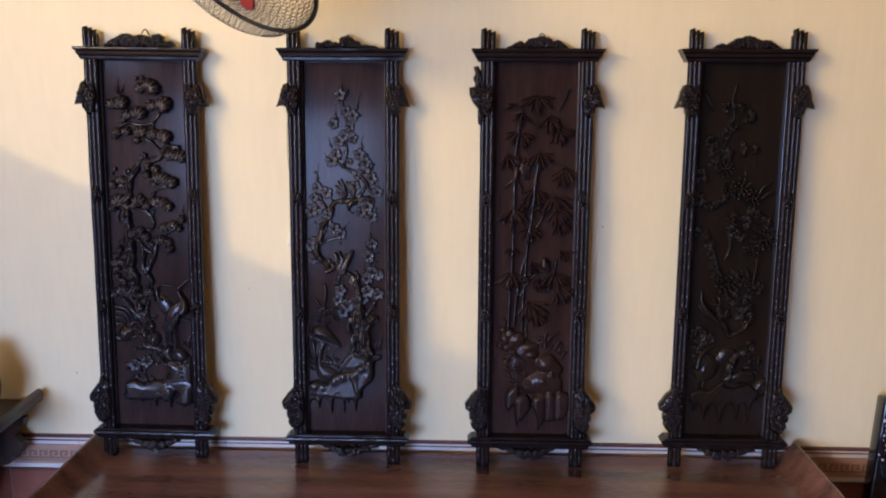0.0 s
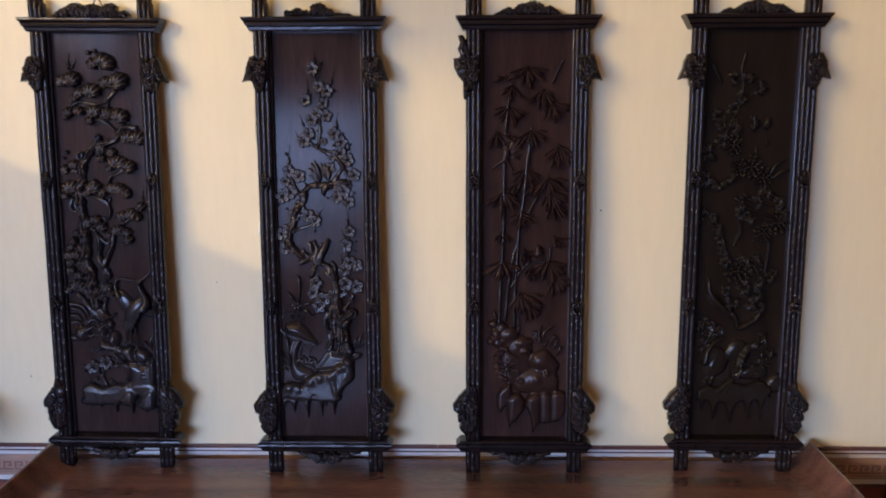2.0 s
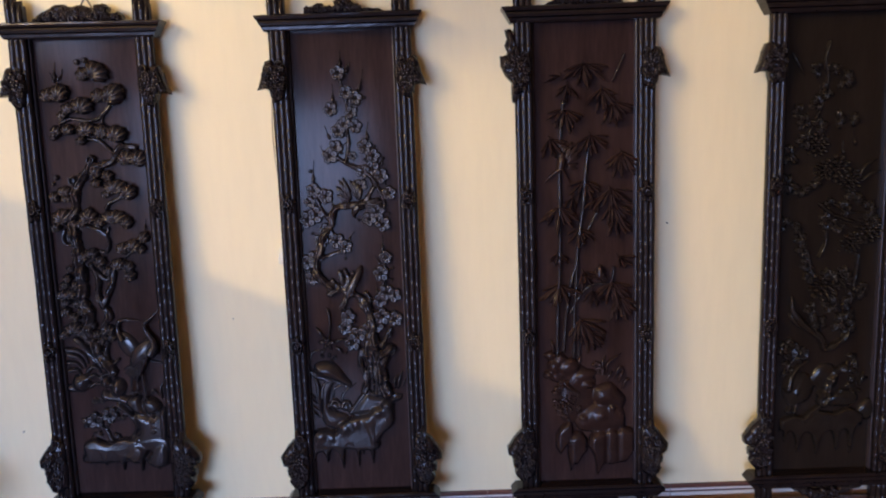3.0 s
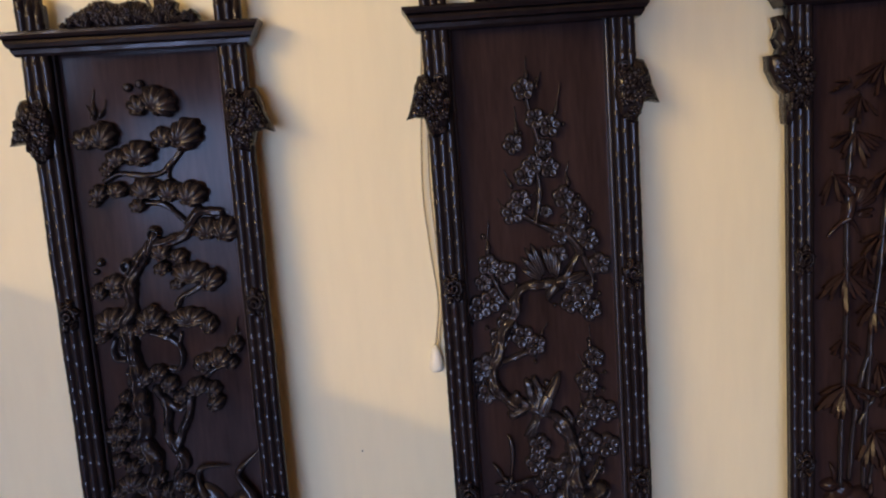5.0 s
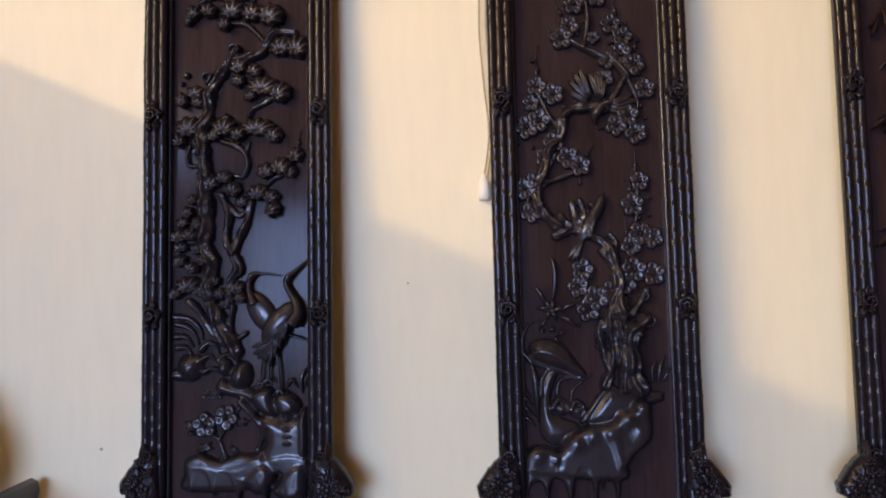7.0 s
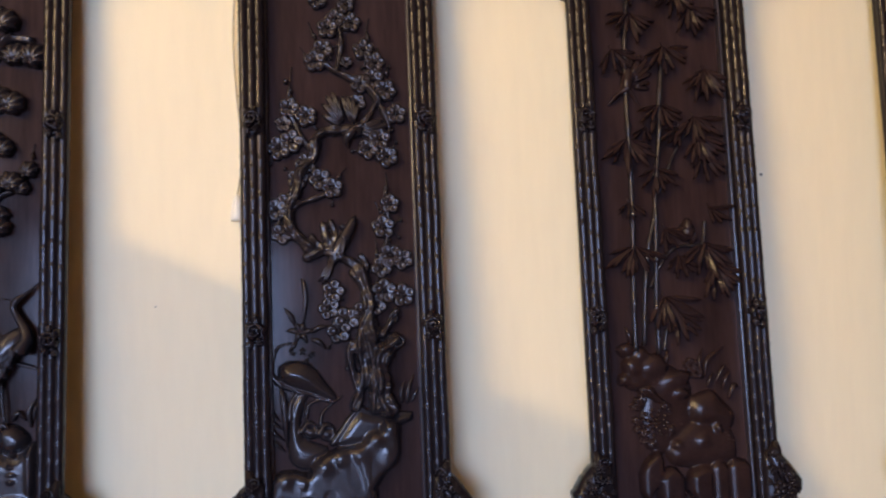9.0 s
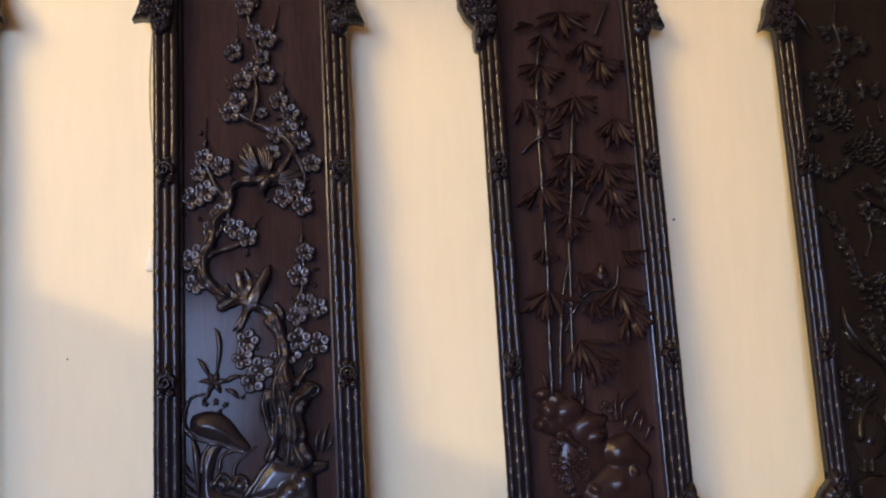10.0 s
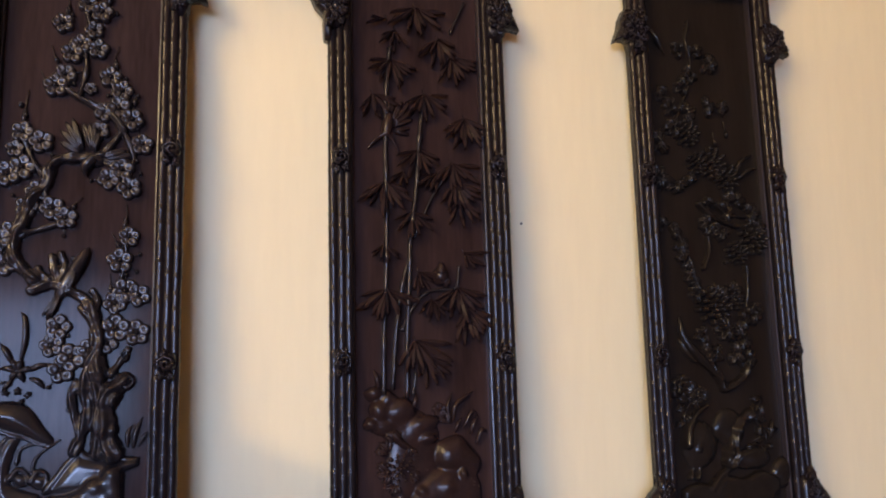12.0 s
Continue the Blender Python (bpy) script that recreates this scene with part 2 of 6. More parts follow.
for z0, z1, d, mat, nm in DADO:
    key = (z0, z1)
    shared[key] = mesh_of(nm, boxed(0.0006, W - 0.0006, -d, 0, z0 + 0.0003, z1 - 0.0003, bevel=0.0015), mat, False)
    for i in range(int((XR - XL) / W)):
        ob = new(nm, shared[key])
        ob.parent = dado
        ob.location.x = XL + i * W


def meander(bm, x, z, s, d):
    """One raised square hook of the border, four strokes wide."""
    w = s / 5.0
    for x0, x1, z0, z1 in ((0, 5, 0, 1), (0, 1, 1, 5), (1, 4, 4, 5), (3, 4, 2, 4), (2, 3, 2, 3)):
        box(bm, x + x0 * w * 1.15, x + x1 * w * 1.15, d, d + 0.003, z + z0 * w, z + z1 * w)


bm = bmesh.new()
for i in range(7):
    meander(bm, 0.002 + i * 0.0355, 0.378, 0.029, -0.0085)
hook = mesh_of("meander", bm, TILE_HOOK, False)
field = mesh_of("field_tile", boxed(0.001, W - 0.001, -0.007, 0, 0.098, 0.334, bevel=0.002), TILE_RED, False)
field_low = mesh_of("field_tile", boxed(0.001, W - 0.001, -0.007, 0, 0.002, 0.094, bevel=0.002), TILE_RED, False)
for i in range(int((XR - XL) / W)):
    for nm, me in (("meander", hook), ("field_tile", field), ("field_tile", field_low)):
        ob = new(nm, me)
        ob.parent = dado
        ob.location.x = XL + i * W

# frames of the windows
wide = thing("window_3", pose(-1.775, YF - T / 2, 0.48), "wide added low wooden window frame with no glass, unseen", "window", kind="structure")
for x0, x1, z0, z1 in ((-1.025, -0.985, 0.03, 1.5), (0.985, 1.025, 0.03, 1.5), (-0.985, 0.985, 1.46, 1.5)):
    part("window_frame", boxed(x0, x1, -0.06, 0.06, z0, z1, bevel=0.005), WOODFRAME, wide, smooth=False)
part("window_sill", boxed(-1.025, 1.025, -0.085, 0.085, 0, 0.03, bevel=0.005), WOODFRAME, wide, smooth=False)
# the two west windows are added, unseen, to let in and cut the lamps' light
for nm, y, z, hw, hh, text in (("window_1", -0.025, SILL, 2.375, 2.13, "added high wooden window frame with no glass, unseen"), ("window_2", -0.5, 0.45, 0.7, 1.4, "added low wooden window frame with no glass, unseen")):
    win = thing(nm, pose(XL - T / 2, y, z), text, "window", kind="structure")
    for y0, y1, z0, z1 in ((-hw, -hw + 0.05, 0.03, hh), (hw - 0.05, hw, 0.03, hh), (-hw + 0.05, hw - 0.05, hh - 0.04, hh)):
        part("window_frame", boxed(-0.05, 0.05, y0, y1, z0, z1, bevel=0.005), WOODFRAME, win, smooth=False)
    part("window_sill", boxed(-0.085, 0.085, -hw, hw, 0, 0.03, bevel=0.005), WOODFRAME, win, smooth=False)


# ---- carved panels: all sizes of the carving in centimetres, x from the middle, z from the feet ----
C = 0.01
CY = 0.0122  # the same for the height of the relief
YB0 = 0.036  # face of the board behind the carving
RNG = random.Random(7)
LOOK = {"relief": CARVED, "rocks": [], "tree": []}


def dome(bm, x, z, rx, rz, h, rot=0.0, rings=5, seg=18, wave=None, lift=0.0):
    """A low mound on the board. wave(u, angle) scales the height and the reach."""
    ca, sa = math.cos(radians(rot)), math.sin(radians(rot))
    top = None
    prev = None
    for i in range(rings + 1):
        u = i / rings
        if i == 0:
            f, g = wave(0, 0) if wave else (1, 1)
            top = bm.verts.new((x * C, YB0 - (h * f + lift) * CY, z * C))
            continue
        ring = []
        for k in range(seg):
            a = 2 * math.pi * k / seg
            f, g = wave(u, a) if wave else (1, 1)
            px, pz = u * rx * g * math.cos(a), u * rz * g * math.sin(a)
            hh = h * math.sqrt(max(0, 1 - u * u)) * f + (lift if u < 1 else -0.15)
            ring.append(bm.verts.new(((x + ca * px - sa * pz) * C, YB0 - hh * CY, (z + sa * px + ca * pz) * C)))
        for k in range(seg):
            if prev is None:
                bm.faces.new((top, ring[k], ring[(k + 1) % seg]))
            else:
                bm.faces.new((prev[k], ring[k], ring[(k + 1) % seg], prev[(k + 1) % seg]))
        prev = ring
    return bm


def relief_tube(bm, pts, radii, seg=8, high=1.0, sink=0.25, lift=0.0):
    """A rounded rib that follows points of the board's plane."""
    rings = []
    n = len(pts)
    for i, (x, z) in enumerate(pts):
        a, b = pts[max(i - 1, 0)], pts[min(i + 1, n - 1)]
        tx, tz = b[0] - a[0], b[1] - a[1]
        q = math.hypot(tx, tz) or 1
        nx, nz = -tz / q, tx / q
        r = radii[i]
        ring = []
        for k in range(seg):
            w = 2 * math.pi * k / seg
            off, up = r * math.cos(w), r * high * (math.sin(w) + 1 - sink * 2) + lift
            ring.append(bm.verts.new(((x + nx * off) * C, YB0 - up * CY, (z + nz * off) * C)))
        rings.append(ring)
    for r, s in zip(rings, rings[1:]):
        for k in range(seg):
            bm.faces.new((r[k], s[k], s[(k + 1) % seg], r[(k + 1) % seg]))
    bm.faces.new(rings[0])
    bm.faces.new(rings[-1][::-1])
    return bm


def limb(p, name, pts, r0, r1, label="", gnarl=0.16, high=1.0, lift=0.0, per=6):
    q = spline(pts, per)
    n = len(q)
    seed = RNG.random() * 50
    rad = []
    for i in range(n):
        t = i / (n - 1)
        w = noise.noise(Vector((seed + i * 0.55, 0, 0)))
        end = 0.75 if i in (0, n - 1) else 1.0
        rad.append((r0 + (r1 - r0) * t) * (1 + gnarl * 2 * w) * end)
    return part(name, relief_tube(bmesh.new(), q, rad, 9, high, lift=lift), LOOK["relief"], p, label)


def trunk(p, pts, r0, r1):
    """A gnarled trunk with bark furrows; it grows together with the other limbs of its tree."""
    LOOK["tree"].append(("rib", spline(pts, 6), r0 * 1.15, r1 * 1.1, 1.15, 0.9))


def branch(p, pts, r0, r1):
    LOOK["tree"].append(("rib", spline(pts, 6), r0 * 1.12, r1 * 1.1, 1.35, 0.6))


def sprig(p, pts):
    (x0, z0), (x1, z1) = pts
    mid = (0.5 * (x0 + x1) + 0.12 * (z1 - z0) * RNG.uniform(-1, 1), 0.5 * (z0 + z1))
    q = spline([(x0, z0), mid, (x1, z1)], 4)
    part("twig", relief_tube(bmesh.new(), q, [(0.12, 0.42, 0.40, 0.26, 0.1)[min(i, 4)] for i in range(len(q))], 7, 1.2, lift=0.2), LOOK["relief"], p)


def blade(p, pts, w):
    """A long curling leaf with a middle ridge."""
    q = spline(pts, 6)
    n = len(q)
    part("carved_blade", relief_tube(bmesh.new(), q, [max(0.08, 0.8 * w * math.sin(math.pi * (0.12 + 0.86 * i / (n - 1))) ** 0.8) for i in range(n)], 6, 1.1, lift=0.3), LOOK["relief"], p)


def culm(p, pts, r):
    """A bamboo stem with a swelling at each joint."""
    q = spline(pts, 8)
    rad = [r * (1.15 if i % 7 == 0 else 0.84) for i in range(len(q))]
    part("bamboo_culm", relief_tube(bmesh.new(), q, rad, 12, 1.25, lift=0.3), CARVED, p)


def knob(p, x, z, rx, rz):
    bm = dome(bmesh.new(), x, z, rx, rz, 1.1 * min(rx, rz) + 0.3, 0, 5, 14, lambda u, a: (1 - 0.35 * max(0, 1 - 4 * u), 1))
    part("carved_knot", bm, LOOK["relief"], p)


def ledge(p, top, tips, arches, h, edge=0.55):
    """A smooth rock face with a wavy upper edge, its lower edge cut into arches between hanging points; a wide edge makes it a swelling lobe."""
    LOOK["rocks"].append(("face", top, tips, arches, h, edge))


def slab(p, outline, h, edge):
    """A smooth stone with a rounded edge."""
    LOOK["rocks"].append(("slab", outline, h, edge))


def rock(p, x, z, rx, rz, h):
    LOOK["rocks"].append(("mound", x, z, rx * 0.94, rz * 0.96, h * 0.85, RNG.uniform(-14, 14)))


def ridge(p, pts, r):
    LOOK["rocks"].append(("rib", spline(pts, 5), r * 1.25, r * 0.45, 1.5, 0.0))


def melted(p, name, items, label, step, top, melt, sway):
    """Mounds and ribs of the carving, grown together into one relief."""
    nx, nz = int(25.4 / step), int((top - 10.2) / step)
    X, Z = np.meshgrid(-12.7 + step * np.arange(nx + 1), 10.2 + step * np.arange(nz + 1))
    wob = np.sin(X * 0.8 + 1.3 * np.sin(Z * 0.5)) * 0.45 + np.sin(Z * 1.7 + 1.7 * np.sin(X * 0.9)) * 0.2
    X2, Z2 = X + sway * wob, Z + 0.8 * sway * wob
    high = np.full(X.shape, -0.3)
    total = np.zeros(X.shape)
    for number, (shape, *a) in enumerate(items):
        f = np.zeros(X.shape)
        if shape == "mound":
            x, z, rx, rz, h, rot = a
            c, s = math.cos(radians(rot)), math.sin(radians(rot))
            u, v = ((X2 - x) * c + (Z2 - z) * s) / rx, (-(X2 - x) * s + (Z2 - z) * c) / rz
            f = h * np.clip(1 - u * u - v * v, 0, 1) ** 0.5 * (1 + 0.16 * v)
        elif shape == "face":
            top, tips, arches, h, edge = a
            q = np.array(spline(top, 5))
            upper = np.interp(X, q[:, 0], q[:, 1], left=0, right=0)
            lower = np.full(X.shape, 999.0)
            for (xa, za), (xb, zb), arch in zip(tips, tips[1:], arches):
                t = (X - xa) / (xb - xa)
                lower = np.where((t >= 0) & (t < 1), za + (zb - za) * t + (arch - 0.5 * (za + zb)) * (1 - np.abs(2 * t - 1) ** 3.2), lower)
            inside = np.minimum(upper - Z, Z - lower)
            if edge > 1:
                inside = np.minimum(inside, np.minimum(X - top[0][0], top[-1][0] - X) + 0.2)
            d = np.clip(inside / edge, 0, 1)
            f = h * np.sqrt(d * (2 - d)) * (1 + 0.012 * wob)
        elif shape == "slab":
            outline, h, edge = a
            q = np.array(spline(outline + outline[:2], 4))[2:-2]
            gap, inside = np.full(X.shape, 99.0), np.zeros(X.shape, bool)
            for (xa, za), (xb, zb) in zip(q, np.roll(q, -1, axis=0)):
                dx, dz = xb - xa, zb - za
                t = np.clip(((X - xa) * dx + (Z - za) * dz) / (dx * dx + dz * dz + 1e-9), 0, 1)
                gap = np.minimum(gap, np.hypot(X - xa - t * dx, Z - za - t * dz))
                inside ^= ((za > Z) != (zb > Z)) & (X < xa + (Z - za) * dx / (dz if abs(dz) > 1e-9 else 1e-9))
            d = np.clip(np.where(inside, gap, 0) / (1.5 * edge), 0, 1)
            f = h * (d * (2 - d)) ** 0.6
        else:
            q, r0, r1, tall, bark = a
            q = [np.array(v) for v in q]
            lo, hi = np.min(q, axis=0) - 2.5 * r0 - 0.5, np.max(q, axis=0) + 2.5 * r0 + 0.5
            i0, i1 = np.clip(((np.array([lo[1], hi[1]]) - 10.2) / step).astype(int) + (0, 2), 0, nz + 1)
            j0, j1 = np.clip(((np.array([lo[0], hi[0]]) + 12.7) / step).astype(int) + (0, 2), 0, nx + 1)
            A, B, g = X[i0:i1, j0:j1], Z[i0:i1, j0:j1], f[i0:i1, j0:j1]
            best, along, across = np.full(A.shape, 99.0), np.zeros(A.shape), np.zeros(A.shape)
            length = 0.0
            for k in range(len(q) - 1):
                (xa, za), (xb, zb) = q[k], q[k + 1]
                dx, dz = xb - xa, zb - za
                n2 = dx * dx + dz * dz + 1e-9
                t = np.clip(((A - xa) * dx + (B - za) * dz) / n2, 0, 1)
                d = np.hypot(A - xa - t * dx, B - za - t * dz)
                near = d < best
                best = np.where(near, d, best)
                along = np.where(near, length + t * math.sqrt(n2), along)
                across = np.where(near, ((A - xa) * dz - (B - za) * dx) / math.sqrt(n2), across)
                length += math.sqrt(n2)
            w = (r0 + (r1 - r0) * along / length) * (1 + bark * (0.15 * np.sin(along * 1.25 + number * 2.1) + 0.08 * np.sin(along * 2.9 + number)))
            d = best / w
            furrow = 1 + 0.16 * bark * np.sin(across * 5.5 / max(0.5, r0) + 1.5 * np.sin(along * 0.9 + number))
            g[:] = np.where(d < 1, tall * w * np.sqrt(np.clip(1 - d * d, 0, 1)) * furrow + 0.35, 0)
        total += np.where(f > 0.01, np.exp(3.0 * f) - 1, 0)
        high = np.maximum(high, f)
    if sway:
        low = high <= 0.02
        for _ in range(7):
            high[1:-1, 1:-1] = 0.2 * (high[1:-1, 1:-1] + high[:-2, 1:-1] + high[2:, 1:-1] + high[1:-1, :-2] + high[1:-1, 2:])
        high[low] = -0.3
        high = high * (1 + 0.006 * np.sin(2.3 * X + 1.6 * np.sin(1.1 * Z)) * np.sin(1.9 * Z + 1.2 * np.sin(1.4 * X)))
    field = np.where(high > 0.02, melt * np.log1p(total) / 3.0 + (1 - melt) * high, -0.3)
    bm = bmesh.new()
    keep = {}

    def at(i, j):
        if (i, j) not in keep:
            keep[i, j] = bm.verts.new((X[i, j] * C, YB0 - max(field[i, j], -0.1) * CY, Z[i, j] * C))
        return keep[i, j]
    solid_cells = np.maximum(np.maximum(field[:-1, :-1], field[1:, :-1]), np.maximum(field[:-1, 1:], field[1:, 1:])) > 0
    for i, j in zip(*np.nonzero(solid_cells)):
        bm.faces.new((at(i, j), at(i, j + 1), at(i + 1, j + 1), at(i + 1, j)))
    part(name, bm, LOOK["relief"], p, label)
    items.clear()


def rockwork(p):
    if LOOK["tree"]:
        melted(p, "carved_tree", LOOK["tree"], "gnarled trunks and branches carved in relief", 0.16, 124, 0.35, 0.0)
    melted(p, "carved_rockwork", LOOK["rocks"], "rocks and ledges carved in one mass", 0.17, 70, 0.42, 0.45)


def fan(bm, x, z, rx, rz, rot, lift, ribs):
    """One fan of pine needles: rounded ribs that spread from its lower middle to a scalloped rim."""
    ca, sa = math.cos(radians(rot)), math.sin(radians(rot))
    seg, rings = ribs * 6, 8
    h = 0.55 + 0.28 * min(rx, rz)
    phase = RNG.random()

    def spot(px, pz, up):
        return bm.verts.new(((x + ca * px - sa * pz) * C, YB0 - up * CY, (z + sa * px + ca * pz) * C))
    base = -0.62 * rz
    prev, top = None, spot(0, base, lift + 0.5 * h)
    for i in range(1, rings + 2):
        u = min(1.0, i / rings)
        ring = []
        for k in range(seg):
            a = 2 * math.pi * k / seg
            g = abs(math.sin(0.5 * ribs * a + phase)) ** 0.7
            reach = 1 - 0.20 * (1 - g)
            bx, bz = rx * math.cos(a) * reach, rz * math.sin(a) * reach
            body = 0.5 + 0.62 * math.sin(math.pi * min(1.0, 0.12 + 0.72 * u)) - 0.42 * max(0.0, u - 0.7) / 0.3
            up = -0.15 if i > rings else lift + h * body - 0.40 * h * (1 - g) * min(1.0, max(0.0, 2.0 * u - 0.45))
            ring.append(spot(bx * u, base + (bz - base) * u, up))
        for k in range(seg):
            j = (k + 1) % seg
            bm.faces.new((top, ring[k], ring[j]) if prev is None else (prev[k], ring[k], ring[j], prev[j]))
        prev = ring


def clump(p, lobes):
    """A cloud of pine needles made of overlapping fans."""
    bm = bmesh.new()
    for j, (x, z, rx, rz, rot) in enumerate(lobes):
        fan(bm, x, z, rx * 0.95, rz * 0.88, rot, 0.7 + 0.35 * (j % 2), max(6, round(2.2 * max(rx, rz) + 2)))
    part("pine_clump", bm, LOOK["relief"], p)


def stub(p, x, z, rx, rz, rot):
    """A sawn-off limb: a raised rim round a hollow."""
    bm = dome(bmesh.new(), x, z, rx, rz, 1.5, rot, 8, 22, lambda u, a: (0.35 + 1.1 * math.exp(-((u - 0.68) / 0.22) ** 2), 1 + 0.06 * math.sin(3 * a)), 0.2)
    part("carved_knot", bm, LOOK["relief"], p)


def blossom(bm, x, z, r, n, h, turn, lift):
    """A cupped flower head: n round petals that rise to a thin rim, parted by grooves."""
    seg, rings = 8 * n, 8
    prev = None
    top = bm.verts.new((x * C, YB0 - (lift + 0.35 * h) * CY, z * C))
    for i in range(1, rings + 1):
        u = i / rings
        ring = []
        for k in range(seg):
            a = 2 * math.pi * k / seg
            lobe = abs(math.cos(0.5 * n * a))
            reach = r * (0.70 + 0.30 * lobe ** 0.55)
            cup = 0.30 + 0.75 * min(1, u / 0.78) ** 2
            y = -0.15 if i == rings else lift * (1 if u < 0.9 else 0.5) + h * cup * (0.62 + 0.38 * lobe ** 0.5) * (1 if u < 0.9 else 0.55)
            ring.append(bm.verts.new(((x + u * reach * math.cos(a + turn)) * C, YB0 - y * CY, (z + u * reach * math.sin(a + turn)) * C)))
        for k in range(seg):
            j = (k + 1) % seg
            bm.faces.new((top, ring[k], ring[j]) if prev is None else (prev[k], ring[k], ring[j], prev[j]))
        prev = ring
    return bm


def plum(p, x, z, r):
    """A five-petalled blossom: round overlapping petals with a rolled rim, and a small knob in the middle."""
    turn = RNG.random() * 6
    r *= 1.24
    bm = bmesh.new()

    def petal(u, a):
        inward = -math.cos(a) * u
        return 0.62 + 0.75 * u - 0.35 * max(0, inward), 1
    for i in range(5):
        a = turn + 2 * math.pi * i / 5
        d = RNG.uniform(0.55, 0.62) * r
        dome(bm, x + d * math.cos(a), z + d * math.sin(a), 0.50 * r, 0.52 * r, 0.20 * r + 0.16, math.degrees(a), 6, 16, petal, 0.55 + 0.12 * (i % 2))
    dome(bm, x, z, 0.40 * r, 0.40 * r, 0.12 * r, 0, 3, 14, None, 0.52)
    dome(bm, x, z, 0.19 * r, 0.19 * r, 0.30 * r + 0.2, 0, 5, 12, None, 0.66)
    flower = part("plum_blossom", bm, LOOK["relief"], p)
    for k in range(RNG.choice((0, 1, 1, 2)) if r > 1.4 else 0):
        a, d = RNG.random() * 6.28, r * RNG.uniform(1.25, 1.6)
        q = [(x + 0.8 * r * math.cos(a), z + 0.8 * r * math.sin(a)), (x + d * math.cos(a), z + d * math.sin(a))]
        bm = relief_tube(bmesh.new(), q, [0.16, 0.12], 6, 1.2, lift=0.15)
        dome(bm, q[1][0], q[1][1], 0.38, 0.46, 0.7, math.degrees(a), 4, 10, None, 0.2)
        part("flower_bud", bm, LOOK["relief"], flower)


def peony(p, x, z, r):
    bm = bmesh.new()
    blossom(bm, x, z, r * 1.15, 6, 0.34 * r, 0.4, 0.3)
    blossom(bm, x, z, r * 0.66, 5, 0.26 * r, 1.0, 0.62)
    dome(bm, x, z, 0.2 * r, 0.2 * r, 0.4 * r, 0, 3, 10, None, 0.8)
    part("peony", bm, LOOK["relief"], p)


def chrys(p, x, z, r):
    """A full chrysanthemum: rings of narrow petals."""
    r *= 1.25
    bm = bmesh.new()
    for ring, (n, d, s) in enumerate(((11, 0.76, 1.0), (8, 0.46, 0.95), (4, 0.2, 0.85))):
        for i in range(n):
            a = 2 * math.pi * (i + 0.5 * ring) / n + RNG.uniform(-0.08, 0.08)
            dome(bm, x + d * r * math.cos(a), z + d * r * math.sin(a), 0.23 * r * s, 0.15 * r * s + 0.06, 0.34 + 0.14 * r, math.degrees(a), 3, 8,
                 lambda u, b: (1 + 0.5 * u * math.cos(b), 1), 0.3 + 0.28 * ring)
    dome(bm, x, z, 0.16 * r, 0.16 * r, 0.35, 0, 3, 8, None, 1.1)
    part("chrysanthemum", bm, LOOK["relief"], p)


def leaf(p, x, z, w, h, rot):
    """A lobed leaf with a sunken midrib."""
    w, h = w * 1.45, h * 1.55
    bm = bmesh.new()

    def wave(u, a):
        lobe = 1 + 0.26 * math.cos(5 * a)
        return 1 - 0.45 * math.exp(-(math.sin(a) * u * 5) ** 2), (lobe if u > 0.6 else 1) * (0.65 + 0.35 * abs(math.cos(a)) ** 0.5)
    dome(bm, x, z, w * 0.55, h * 0.62, 0.75, rot, 5, 20, wave, 0.25)
    part("carved_leaf", bm, LOOK["relief"], p)


def leaf_tuft(p, x, z, r, n, turn):
    """Serrated leaves that spread from one point of a stem, the far ones raised."""
    bm = bmesh.new()
    for i in range(n):
        way = turn + (i - (n - 1) / 2) * RNG.uniform(42, 62)
        ca, sa = math.cos(radians(way)), math.sin(radians(way))
        reach = r * RNG.uniform(0.8, 1.1)

        def wave(u, a):
            return 1 - 0.5 * math.exp(-(math.sin(a) * u * 4.5) ** 2), (1 + 0.2 * math.cos(7 * a)) if u > 0.6 else 1
        dome(bm, x + 0.55 * reach * ca, z + 0.55 * reach * sa, 0.56 * reach, 0.36 * reach, 0.62, way, 4, 28, wave, 0.35 + 0.22 * (i % 3))
    part("carved_leaf", bm, LOOK["relief"], p)


def leaf_run(p, pts, n, w):
    """Leaves set to both sides of a winding stem."""
    q = spline(pts, 6)
    limb(p, "carved_stem", pts, 0.34, 0.26, "", 0.1, 1.1)
    for i in range(n):
        a, b = q[int((i + 0.3) / n * (len(q) - 1))], q[int((i + 0.3) / n * (len(q) - 1)) + 1]
        side = 1 if i % 2 else -1
        way = math.degrees(math.atan2(b[1] - a[1], b[0] - a[0])) + side * RNG.uniform(35, 75)
        d = w * RNG.uniform(0.55, 0.95)
        leaf(p, a[0] + d * math.cos(radians(way)), a[1] + d * math.sin(radians(way)), w * RNG.uniform(0.75, 1.05), w * RNG.uniform(0.4, 0.55), way)


